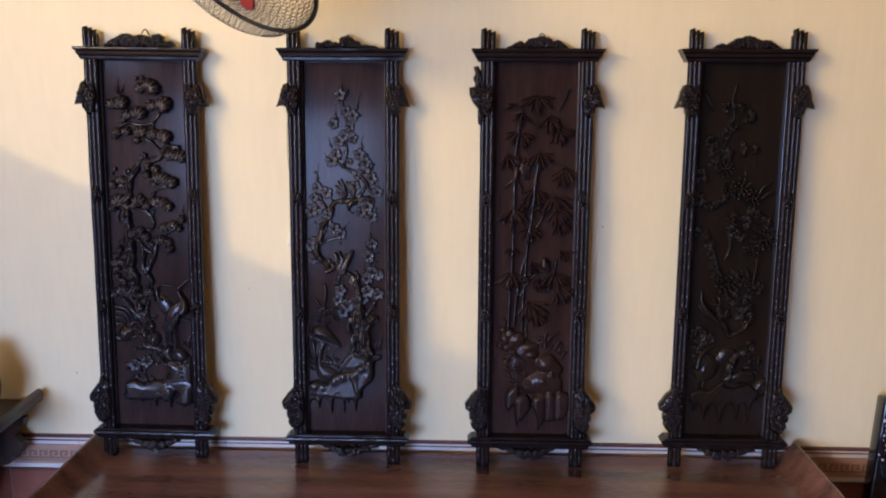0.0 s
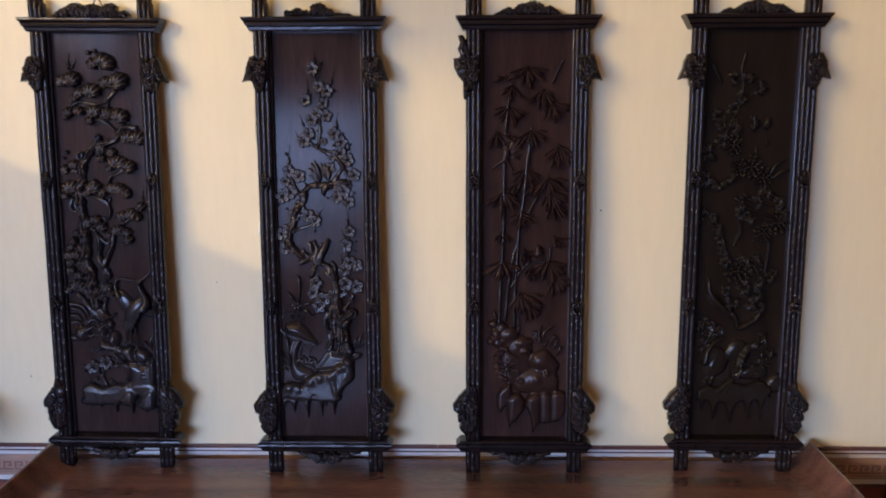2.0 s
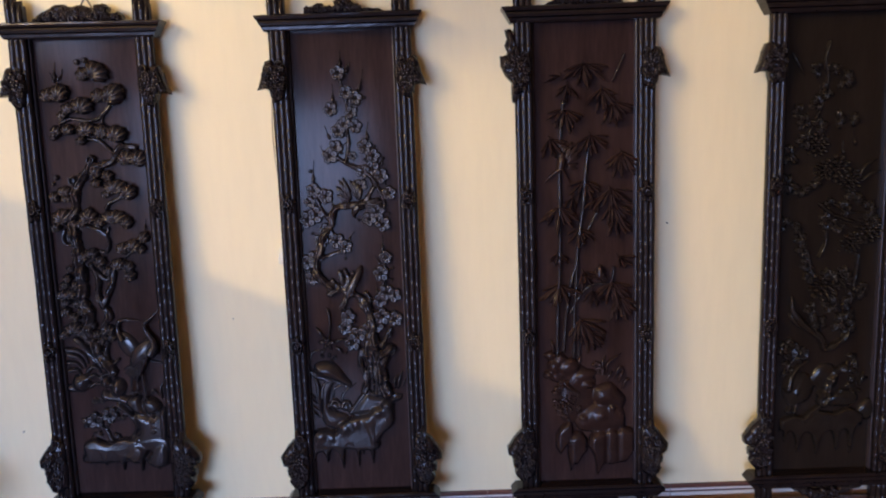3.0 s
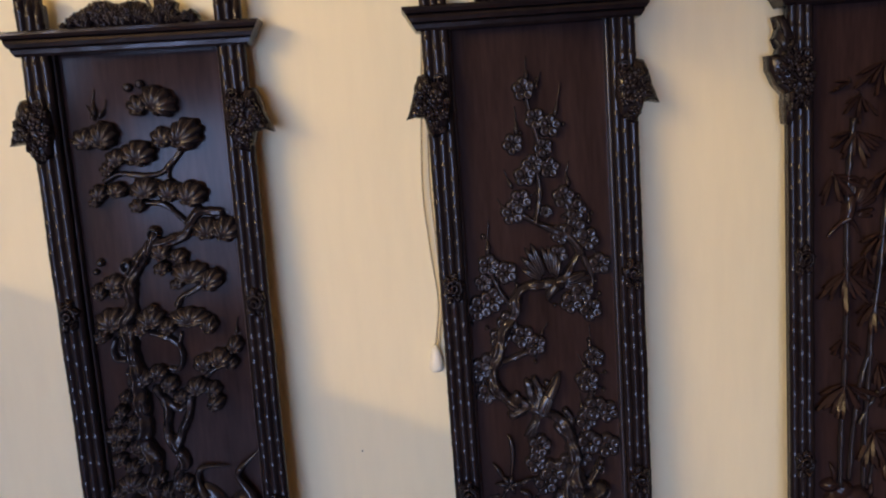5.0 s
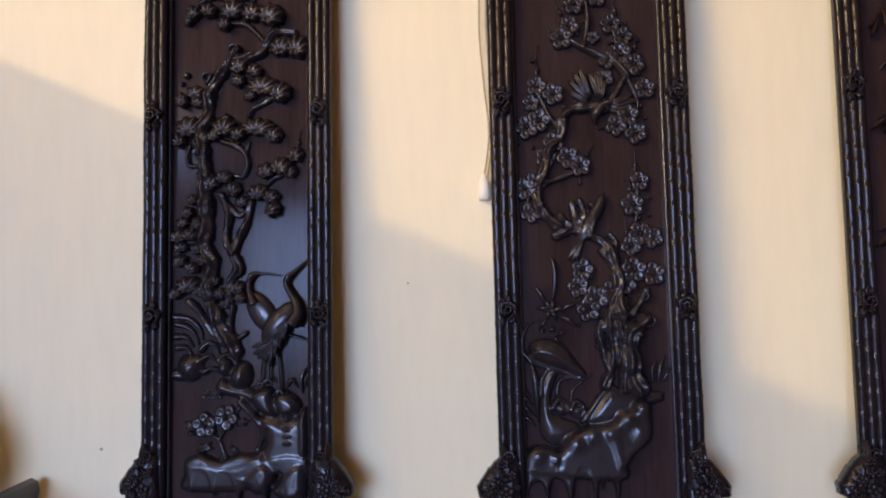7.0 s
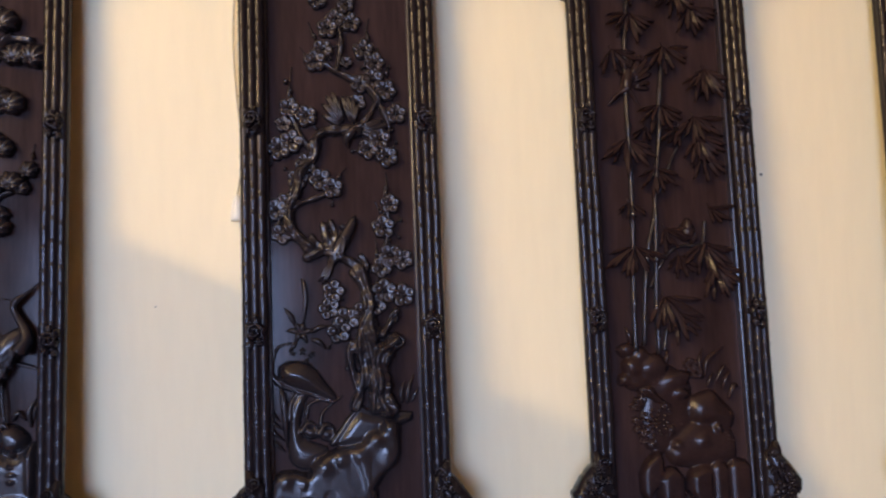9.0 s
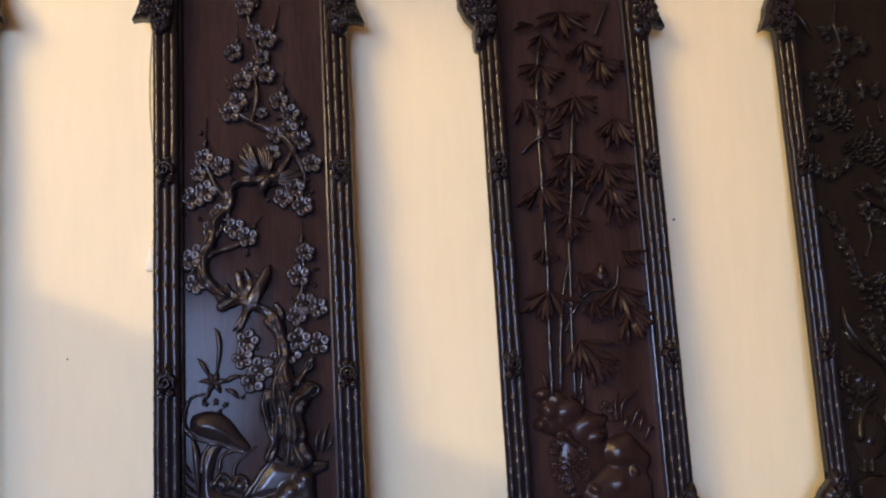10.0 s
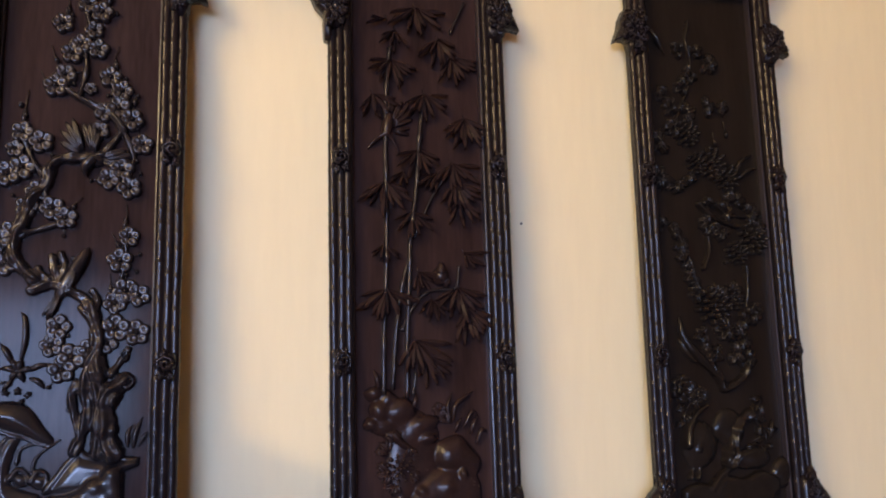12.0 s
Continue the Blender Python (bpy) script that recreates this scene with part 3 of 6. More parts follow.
def long_leaf_mesh():
    """A pointed bamboo leaf one centimetre long, along -z from its stem."""
    bm = bmesh.new()
    left, mid, right, low = [], [], [], []
    for i in range(9):
        t = i / 8
        w = 0.02 + 0.145 * math.sin(math.pi * min(1, t ** 1.25 * 0.97 + 0.02)) ** 0.75
        rise = 0.06 + 0.26 * t * (1 if t < 0.9 else 0.8)
        left.append(bm.verts.new((-w * C, -0.75 * rise * C, -t * C)))
        mid.append(bm.verts.new((0, -(rise + 0.07) * C, -t * C)))
        right.append(bm.verts.new((w * C, -0.75 * rise * C, -t * C)))
        low.append(bm.verts.new((0, 0.10 * C, -t * C)))
    for i in range(8):
        for a, b in ((left, mid), (mid, right), (right, low), (low, left)):
            bm.faces.new((a[i], b[i], b[i + 1], a[i + 1]))
    bmesh.ops.recalc_face_normals(bm, faces=bm.faces)
    return mesh_of("bamboo_leaf", bm, CARVED_RED, False)


LEAF = long_leaf_mesh()


def spray(p, x, z, size, n, turn, wide):
    """A fan of pointed leaves that hang from one node of a twig."""
    q = [(x - 0.4, z + 0.7), (x - 0.1, z + 0.25), (x, z - 0.3)]
    twig = part("leaf_spray", relief_tube(bmesh.new(), q, [0.12, 0.18, 0.14], 6, 1.3, lift=0.5), LOOK["relief"], p)
    n += 1
    for i in range(n):
        t = (i + 0.5) / n * 2 - 1
        way = turn + t * wide + RNG.uniform(-7, 7)
        s = size * (0.95 - 0.14 * abs(t)) * RNG.uniform(0.78, 1.14)
        d = RNG.uniform(0.1, 0.5) + 0.22 * size * (i % 2)
        ob = new("bamboo_leaf", LEAF)
        ob.parent = twig
        ob.matrix_basis = pose((x + d * math.sin(radians(way))) * C, YB0 - (0.55 + 0.25 * (i % 3)) * C, (z - d * math.cos(radians(way))) * C, RNG.uniform(-9, -2), -way, 0) @ Matrix.Diagonal((s * 0.62, 3.2, s * 1.12, 1))


def feathers(bm, root, tips, w, lift):
    """A fan of long overlapping feathers, from one root to each tip."""
    for i, (x1, z1) in enumerate(tips):
        dx, dz = x1 - root[0], z1 - root[1]
        d = math.hypot(dx, dz)
        dome(bm, root[0] + 0.54 * dx, root[1] + 0.54 * dz, 0.52 * d, w, 0.55, math.degrees(math.atan2(dz, dx)), 5, 18,
             lambda u, a: (1 - 0.3 * math.exp(-(math.sin(a) * u * 5) ** 2), 1 - 0.25 * max(0, -math.cos(a))), lift + 0.16 * i)
    return bm


def carved_bird(p, name, body, spine, wing, label):
    """A plain relief bird: a tapered body with a wing or two laid on it."""
    bm = bmesh.new()
    x, z, rx, rz, rot = body
    dome(bm, x, z, rx, rz, 1.0, rot, 6, 20, lambda u, a: (1, 1 - 0.25 * max(0, -math.cos(a))), 0.15)
    pts, radii = [q[:2] for q in spine], [q[2] for q in spine]
    q = spline([(a, b, r) for (a, b), r in zip(pts, radii)], 5)
    relief_tube(bm, [(v[0], v[1]) for v in q], [max(0.08, v[2]) for v in q], 9, 1.1, lift=0.35)
    for wx, wz, w, h, a in wing:
        dome(bm, wx, wz, w, h, 0.7, a, 5, 24, lambda u, b: (1 + 0.18 * math.cos(9 * b) * u, 1 + 0.09 * math.cos(11 * b) * (u > 0.8)), 0.55)
    return part(name, bm, LOOK["relief"], p, label)


def carve_pine(p):
    sprig(p, [(-7.7, 116.2), (-7.5, 120.4)])
    sprig(p, [(-7.9, 115.6), (-9.0, 118.1)])
    sprig(p, [(-7.3, 115.9), (-5.9, 118.8)])
    clump(p, [(-9.6, 112.8, 2.4, 2.1, 8), (-6.7, 113.2, 2.4, 2.7, -8)])
    knob(p, -2.2, 120.4, 0.9, 0.8)
    knob(p, -0.3, 120.8, 0.8, 0.8)
    knob(p, 0.8, 120.1, 0.6, 0.6)
    clump(p, [(-0.9, 117.5, 1.9, 2.0, 30), (2.6, 118.0, 3.3, 2.6, -38)])
    clump(p, [(2.3, 112.4, 2.0, 2.0, 20), (6.1, 112.6, 2.7, 3.3, -42)])
    clump(p, [(-5.2, 109.5, 2.0, 1.8, 15), (-1.6, 110.1, 2.9, 2.5, -5), (-6.7, 107.9, 1.5, 1.4, 25)])
    branch(p, [(-7.5, 106.0), (-5.0, 107.0), (-1.6, 106.5), (1.3, 106.7), (3.0, 108.0), (4.5, 109.5), (5.5, 111.1)], 0.41, 0.41)
    branch(p, [(3.0, 108.0), (2.6, 105.8), (4.0, 104.7)], 0.31, 0.31)
    clump(p, [(-8.5, 104.2, 1.7, 1.7, 15), (-5.5, 104.5, 1.8, 1.6, -10), (-9.4, 102.7, 1.1, 1.0, 20)])
    clump(p, [(-1.3, 104.5, 2.7, 2.2, 10), (-2.6, 101.8, 1.5, 1.4, 20)])
    clump(p, [(2.4, 103.9, 2.2, 2.2, 10), (6.0, 103.2, 2.7, 2.5, -15)])
    branch(p, [(-1.6, 102.2), (1.3, 101.7), (3.5, 99.7), (5.3, 97.7)], 0.41, 0.41)
    branch(p, [(6.9, 100.8), (5.5, 98.3)], 0.41, 0.41)
    clump(p, [(7.7, 97.4, 2.5, 2.2, 12), (10.9, 97.2, 2.5, 2.5, -14)])
    branch(p, [(10.1, 99.9), (6.6, 100.1), (5.1, 98.1), (4.1, 96.5), (1.7, 95.8), (-1.2, 95.1)], 0.61, 0.92)
    trunk(p, [(-1.2, 95.1), (-2.9, 93.7), (-4.3, 91.5), (-5.6, 89.0), (-5.9, 85.0), (-7.2, 82.7), (-6.9, 79.2), (-6.3, 75.4), (-6.5, 71.9)], 0.92, 1.32)
    branch(p, [(-2.0, 94.3), (-1.2, 95.7), (-0.8, 96.7)], 0.92, 0.92)
    stub(p, -0.8, 97.1, 1.2, 1.4, -25)
    stub(p, -5.7, 92.1, 1.1, 1.4, -10)
    clump(p, [(0.0, 94.2, 1.9, 2.0, 10), (0.0, 91.4, 1.5, 1.4, 15), (2.9, 93.2, 1.7, 1.5, -15)])
    clump(p, [(4.5, 90.4, 3.5, 2.2, -5), (7.8, 89.0, 2.0, 2.4, -42), (2.1, 88.7, 1.5, 1.2, 20)])
    branch(p, [(1.7, 85.2), (2.5, 86.4), (4.3, 87.2), (6.6, 88.5)], 0.51, 0.41)
    knob(p, -9.9, 92.9, 0.8, 0.8)
    knob(p, -10.8, 91.4, 0.6, 0.6)
    clump(p, [(-8.0, 89.6, 2.0, 1.6, 0), (-10.4, 88.2, 1.4, 1.7, 15), (-7.6, 87.8, 1.6, 1.2, -5)])
    clump(p, [(-9.3, 83.3, 2.8, 2.4, 8), (-10.9, 80.8, 1.5, 1.4, 20), (-6.7, 81.4, 1.8, 1.5, -10)])
    clump(p, [(-2.8, 83.2, 2.6, 2.2, 5), (-4.5, 81.6, 1.5, 1.3, 15), (-2.4, 84.8, 1.0, 1.0, 0)])
    clump(p, [(3.5, 83.0, 3.7, 2.0, -4), (-0.1, 81.7, 1.7, 1.5, 20), (6.5, 81.5, 1.7, 1.9, -30)])
    branch(p, [(-3.1, 80.6), (-0.6, 79.7), (1.1, 78.2), (1.5, 76.0), (0.6, 74.2), (-0.8, 74.4)], 0.51, 0.41)
    branch(p, [(-0.6, 79.7), (0.0, 80.9)], 0.31, 0.31)
    branch(p, [(1.1, 78.2), (1.7, 80.2)], 0.31, 0.31)
    branch(p, [(-9.2, 79.9), (-9.7, 77.9), (-9.1, 76.4), (-6.9, 76.2)], 0.41, 0.41)
    stub(p, -7.2, 78.4, 1.4, 1.3, 0)
    clump(p, [(4.9, 75.1, 2.0, 1.8, 10), (7.8, 75.8, 2.2, 2.0, -10), (9.4, 74.8, 1.4, 1.5, -30)])
    clump(p, [(10.4, 77.8, 1.6, 1.8, -20)])
    sprig(p, [(10.8, 79.5), (11.1, 82.3)])
    branch(p, [(5.1, 72.7), (6.3, 73.7), (7.5, 74.1)], 0.41, 0.41)
    clump(p, [(-5.5, 73.2, 2.4, 1.9, 10), (-2.6, 74.1, 1.8, 1.5, -5), (-1.0, 71.9, 1.7, 1.8, -25)])
    clump(p, [(0.6, 69.6, 1.6, 1.3, 15), (3.5, 71.2, 2.2, 1.8, 10), (5.9, 70.5, 1.8, 1.6, -15), (6.3, 68.1, 1.5, 1.9, -55)])
    branch(p, [(-3.6, 71.1), (-2.0, 69.1), (0.0, 67.2), (1.7, 68.6)], 0.51, 0.41)
    trunk(p, [(-6.5, 71.9), (-5.9, 66.9), (-6.3, 62.4), (-5.0, 58.4), (-5.6, 53.9), (-4.1, 49.5), (-0.5, 43.1)], 1.32, 1.22)
    branch(p, [(-1.2, 60.5), (-2.4, 63.3), (-2.0, 67.1), (-3.2, 70.8)], 0.81, 0.61)
    branch(p, [(-1.2, 60.5), (0.1, 63.5), (1.5, 66.4), (2.1, 69.4)], 0.81, 0.61)
    trunk(p, [(-1.2, 60.5), (-0.2, 57.8), (-1.6, 55.6), (-1.8, 51.4)], 0.92, 0.81)
    clump(p, [(-8.5, 70.2, 1.3, 1.2, 20), (-9.3, 67.9, 1.2, 1.4, 30)])
    clump(p, [(-10.3, 66.2, 1.5, 1.3, 15), (-7.5, 65.9, 1.2, 1.4, -20)])
    clump(p, [(-11.0, 63.7, 2.0, 1.6, 8), (-8.7, 63.9, 1.6, 1.4, -12), (-10.6, 61.7, 1.7, 1.2, 5)])
    clump(p, [(-7.7, 61.4, 1.4, 1.4, 0), (-6.5, 59.4, 1.2, 1.3, -20)])
    clump(p, [(-10.8, 59.3, 1.6, 1.4, 15), (-8.5, 58.0, 1.6, 1.3, -10)])
    clump(p, [(-9.2, 55.0, 2.7, 1.9, 6), (-11.5, 53.5, 1.7, 1.3, 20), (-7.0, 53.9, 1.7, 1.4, -20)])
    clump(p, [(-5.1, 51.7, 1.4, 1.3, 20), (-3.2, 53.4, 1.4, 1.3, 0), (-2.4, 51.6, 1.3, 1.2, -20)])
    clump(p, [(-0.3, 54.4, 1.7, 1.5, 0), (0.5, 52.6, 1.4, 1.3, -20)])
    clump(p, [(-4.4, 55.6, 1.3, 1.2, 10)])
    branch(p, [(-9.2, 52.0), (-7.4, 50.3), (-5.6, 47.5), (-3.1, 44.4)], 0.61, 0.51)
    branch(p, [(-3.6, 50.6), (-4.4, 47.5), (-2.3, 44.1), (-0.3, 41.6)], 0.61, 0.51)
    branch(p, [(-1.1, 50.9), (-1.7, 48.0), (-0.7, 45.3), (1.1, 46.3)], 0.51, 0.41)
    branch(p, [(-0.7, 45.3), (0.5, 43.1)], 0.41, 0.31)
    ridge(p, [(-11.9, 49.3), (-9.2, 48.9), (-7.4, 47.3), (-6.8, 45.4)], 0.51)
    ridge(p, [(-11.5, 48.0), (-9.2, 47.3), (-8.0, 45.8), (-7.6, 44.4)], 0.51)
    ridge(p, [(-11.7, 45.8), (-9.7, 45.6), (-8.6, 44.0)], 0.51)
    ridge(p, [(-11.5, 43.8), (-9.7, 43.8), (-8.8, 42.4)], 0.51)
    ridge(p, [(-7.0, 43.4), (-5.8, 44.6), (-4.4, 44.2), (-3.8, 42.8)], 0.51)
    ridge(p, [(-7.0, 41.6), (-5.6, 42.4), (-4.4, 41.6)], 0.51)
    ridge(p, [(-3.8, 41.6), (-2.5, 42.6), (-1.1, 42.2)], 0.51)
    ridge(p, [(-6.4, 39.5), (-5.0, 40.2), (-3.8, 39.5)], 0.51)
    slab(p, [(-11.4, 41.3), (-10.4, 42.5), (-7.3, 42.6), (-6.5, 40.5), (-7.5, 38.3), (-9.5, 37.7), (-11.3, 39.2)], 1.8, 1.8)
    slab(p, [(-12.7, 39.8), (-11.3, 40.3), (-9.5, 38.8), (-10.0, 37.9), (-11.7, 37.9), (-12.7, 38.6)], 1.5, 1.2)
    slab(p, [(-4.1, 40.5), (-3.3, 41.8), (-1.7, 41.6), (-1.2, 40.0), (-2.0, 38.7), (-3.7, 39.0)], 1.7, 1.3)
    slab(p, [(-1.9, 38.7), (-0.9, 40.8), (0.8, 41.5), (2.2, 40.4), (2.4, 38.1), (0.9, 36.2), (-1.3, 36.8)], 2.2, 2.0)
    slab(p, [(-4.6, 37.0), (-3.3, 38.5), (-1.1, 37.3), (2.4, 36.6), (3.5, 34.1), (3.3, 32.4), (1.3, 34.3), (-1.6, 35.1), (-3.8, 35.5)], 1.4, 1.3)
    slab(p, [(2.0, 35.3), (3.3, 36.6), (5.9, 36.8), (6.4, 34.5), (7.1, 31.7), (4.6, 31.9), (3.1, 33.2)], 1.9, 1.0)
    slab(p, [(6.1, 34.5), (6.8, 36.0), (8.5, 36.3), (10.2, 35.4), (11.3, 33.6), (10.2, 31.9), (8.1, 31.3), (6.8, 32.2)], 2.0, 1.2)
    slab(p, [(3.1, 31.1), (4.6, 32.3), (7.2, 31.9), (8.5, 31.3), (10.8, 32.4), (12.0, 31.1), (12.6, 27.7), (12.4, 24.4), (9.8, 22.3), (5.9, 22.5), (3.7, 24.8), (4.6, 27.7)], 1.7, 1.5)
    slab(p, [(10.4, 31.1), (11.2, 33.0), (12.2, 33.2), (12.6, 30.3), (12.6, 26.5), (12.0, 24.4), (10.7, 25.2)], 2.1, 1.0)
    ridge(p, [(0.4, 34.3), (2.6, 31.9), (4.1, 29.4), (3.9, 27.3), (2.8, 25.6)], 0.75)
    slab(p, [(-10.4, 18.8), (-9.9, 23.4), (-8.8, 24.6), (-5.9, 24.6), (-2.8, 24.0), (0.2, 24.3), (2.6, 25.6), (4.6, 26.2), (5.5, 23.5), (3.3, 19.3), (-2.8, 18.4)], 1.9, 1.1)
    slab(p, [(-0.8, 21.4), (1.5, 22.2), (2.9, 23.8), (4.8, 24.4), (6.4, 23.3), (6.7, 21.2), (5.5, 18.9), (2.9, 18.0), (0.7, 20.1)], 2.3, 1.3)
    slab(p, [(5.7, 18.9), (7.2, 21.4), (8.7, 23.3), (10.4, 24.2), (12.2, 23.8), (12.6, 21.0), (11.9, 17.7), (8.5, 16.8)], 2.2, 1.3)
    for x, z in [(8.9, 31.3), (9.0, 29.9), (9.1, 28.6), (9.0, 27.4)]:
        rock(p, x, z, 0.9, 0.4, 2.6)
    plum(p, -6.2, 30.2, 1.8)
    plum(p, -2.4, 31.6, 1.8)
    peony(p, -5.9, 35.4, 0.9)
    peony(p, -4.1, 35.4, 0.8)
    leaf(p, -8.9, 30.1, 1.6, 1.0, 150)
    leaf(p, -6.3, 26.2, 2.0, 1.1, 200)
    leaf(p, -2.7, 24.6, 1.2, 0.9, 80)
    leaf(p, 0.5, 30.7, 1.6, 0.9, 10)
    leaf(p, -0.3, 33.0, 1.3, 0.7, 50)
    leaf(p, -8.8, 28.7, 1.0, 0.6, 180)
    leaf(p, -1.0, 26.0, 1.4, 0.7, -30)
    branch(p, [(-2.7, 24.9), (-3.7, 27.5), (-5.1, 28.7)], 0.31, 0.31)
    branch(p, [(-3.7, 27.5), (-2.7, 29.7)], 0.31, 0.31)
    branch(p, [(9.0, 45.9), (11.0, 45.4), (12.5, 44.8)], 0.31, 0.2)
    blade(p, [(8.5, 36.7), (9.3, 38.1), (10.5, 36.7)], 0.51)
    blade(p, [(11.3, 35.7), (11.1, 38.4), (12.5, 40.8)], 0.51)
    blade(p, [(11.7, 36.7), (12.1, 38.8), (13.7, 40.1)], 0.41)
    ledge(p, [(-9.8, 24.3), (-7.0, 25.4), (-3.5, 24.3), (0.5, 25.5), (4.5, 24.9), (9.0, 25.5), (12.6, 25.0)], [(-9.7, 21.2), (-8.3, 18.3), (-4.3, 17.2), (0.1, 15.9), (4.9, 15.3), (9.2, 16.0), (12.6, 20.2)], (22.3, 22.3, 22.0, 21.6, 21.8, 22.5), 1.75, 0.8)


def carve_plum(p):
    plum(p, -1.1, 115.9, 1.5)
    plum(p, 0.5, 111.1, 1.4)
    plum(p, 2.7, 109.8, 1.5)
    plum(p, -3.3, 107.3, 1.4)
    plum(p, 1.6, 106.4, 1.3)
    plum(p, -0.3, 103.8, 1.4)
    plum(p, -1.7, 102.1, 1.5)
    plum(p, 2.4, 103.1, 1.4)
    plum(p, -2.6, 98.2, 1.5)
    plum(p, -4.0, 96.2, 1.6)
    plum(p, 4.5, 98.2, 1.5)
    plum(p, 6.4, 95.9, 1.5)
    plum(p, 1.4, 96.0, 0.9)
    plum(p, 6.0, 92.7, 1.7)
    plum(p, 3.7, 92.1, 1.4)
    plum(p, 8.1, 90.9, 1.6)
    plum(p, 3.1, 88.7, 1.3)
    plum(p, 9.9, 86.7, 1.5)
    plum(p, -8.5, 87.9, 1.5)
    plum(p, -9.5, 85.0, 1.2)
    plum(p, -5.7, 86.4, 1.6)
    plum(p, -8.3, 81.9, 1.7)
    plum(p, -10.4, 80.8, 1.7)
    plum(p, 6.8, 82.2, 1.6)
    plum(p, 4.8, 80.5, 1.5)
    plum(p, 8.1, 79.1, 1.6)
    plum(p, -5.9, 78.0, 1.5)
    plum(p, -7.3, 75.5, 1.5)
    plum(p, -3.6, 75.3, 1.6)
    plum(p, -1.5, 73.7, 1.5)
    plum(p, -11.0, 70.2, 1.6)
    plum(p, -9.1, 71.3, 1.6)
    plum(p, -10.1, 66.0, 1.5)
    plum(p, 8.3, 70.8, 1.4)
    plum(p, 7.0, 66.8, 1.7)
    plum(p, 8.0, 61.8, 1.7)
    plum(p, 10.0, 61.1, 1.6)
    plum(p, 6.5, 59.8, 1.5)
    plum(p, 6.8, 55.8, 1.8)
    plum(p, 10.0, 55.0, 1.7)
    plum(p, 5.5, 53.4, 1.4)
    plum(p, -1.8, 56.0, 1.6)
    plum(p, -2.6, 53.1, 1.5)
    plum(p, 0.4, 51.2, 1.8)
    plum(p, -1.0, 49.2, 1.7)
    plum(p, 2.9, 52.3, 1.5)
    sprig(p, [(-0.5, 117.2), (-0.5, 121.0)])
    sprig(p, [(3.6, 111.1), (4.9, 116.5)])
    sprig(p, [(0.8, 115.7), (1.9, 118.4)])
    sprig(p, [(-2.7, 108.7), (-2.7, 113.3)])
    sprig(p, [(-3.8, 100.1), (-5.0, 103.3)])
    sprig(p, [(-4.9, 96.6), (-6.4, 98.7)])
    sprig(p, [(5.5, 99.7), (5.6, 103.9)])
    sprig(p, [(8.4, 93.3), (7.9, 96.9)])
    sprig(p, [(-8.6, 89.3), (-8.1, 95.2)])
    knob(p, -9.1, 92.6, 0.5, 0.6)
    sprig(p, [(7.4, 72.0), (7.7, 76.3)])
    sprig(p, [(-0.5, 75.2), (0.9, 77.3)])
    sprig(p, [(5.8, 61.6), (5.6, 64.6)])
    sprig(p, [(6.8, 68.9), (5.6, 71.4)])
    branch(p, [(6.8, 89.0), (5.2, 91.3), (2.1, 93.1), (-0.2, 94.2), (-2.4, 95.7)], 0.7, 0.4)
    branch(p, [(-0.3, 94.4), (0.6, 99.1), (0.3, 103.3), (0.8, 107.0), (-0.1, 111.3), (-0.8, 114.6)], 0.45, 0.3)
    branch(p, [(6.8, 89.0), (8.2, 85.8), (8.6, 83.8), (7.7, 81.8)], 0.55, 0.35)
    branch(p, [(3.8, 84.5), (5.3, 86.8), (6.9, 89.5)], 0.6, 0.45)
    trunk(p, [(-8.0, 72.6), (-6.8, 76.5), (-4.7, 79.3), (-4.1, 82.3), (-2.4, 83.7), (0.9, 83.9), (3.8, 84.5)], 1.0, 0.7)
    branch(p, [(-4.7, 79.8), (-6.7, 82.9), (-7.8, 85.4), (-8.5, 87.0)], 0.5, 0.35)
    branch(p, [(-9.7, 70.6), (-6.5, 71.4), (-3.2, 72.5), (-1.1, 73.6)], 0.55, 0.35)
    trunk(p, [(-5.7, 63.8), (-7.5, 65.4), (-9.0, 67.4), (-8.6, 70.7), (-7.6, 73.4), (-6.8, 76.5)], 1.0, 0.9)
    branch(p, [(-7.1, 65.3), (-9.3, 65.5), (-10.7, 67.0), (-10.5, 69.4)], 0.5, 0.35)
    branch(p, [(7.2, 59.2), (7.2, 63.0), (7.9, 66.8), (7.7, 70.8), (7.6, 73.8)], 0.45, 0.3)
    trunk(p, [(-0.7, 62.1), (-3.4, 62.9), (-5.8, 61.9)], 0.9, 0.7)
    knob(p, -5.9, 61.9, 1.2, 1.0)
    branch(p, [(-1.4, 62.1), (-2.3, 65.0), (-2.9, 67.0)], 0.6, 0.45)
    knob(p, -3.0, 67.0, 0.8, 0.8)
    trunk(p, [(4.4, 48.1), (4.1, 53.2), (3.6, 57.5), (2.0, 60.3), (-0.2, 61.7)], 1.3, 0.8)
    branch(p, [(3.6, 58.0), (3.9, 60.3), (3.0, 61.8)], 0.6, 0.5)
    trunk(p, [(8.3, 47.2), (6.3, 45.1), (5.7, 41.9), (6.0, 39.0), (7.0, 36.0)], 1.41, 1.59)
    stub(p, 8.9, 47.1, 1.2, 1.4, -15)
    trunk(p, [(3.8, 52.3), (2.9, 49.3), (2.3, 46.3), (3.1, 42.9), (2.4, 39.7), (1.4, 36.6)], 0.84, 0.94)
    trunk(p, [(4.5, 50.4), (4.1, 46.6), (4.8, 42.8), (4.5, 39.6), (4.7, 36.2)], 0.84, 1.03)
    branch(p, [(1.1, 47.2), (0.6, 45.0), (1.2, 42.1), (2.2, 39.1)], 0.66, 0.66)
    knob(p, 0.4, 43.0, 0.7, 0.6)
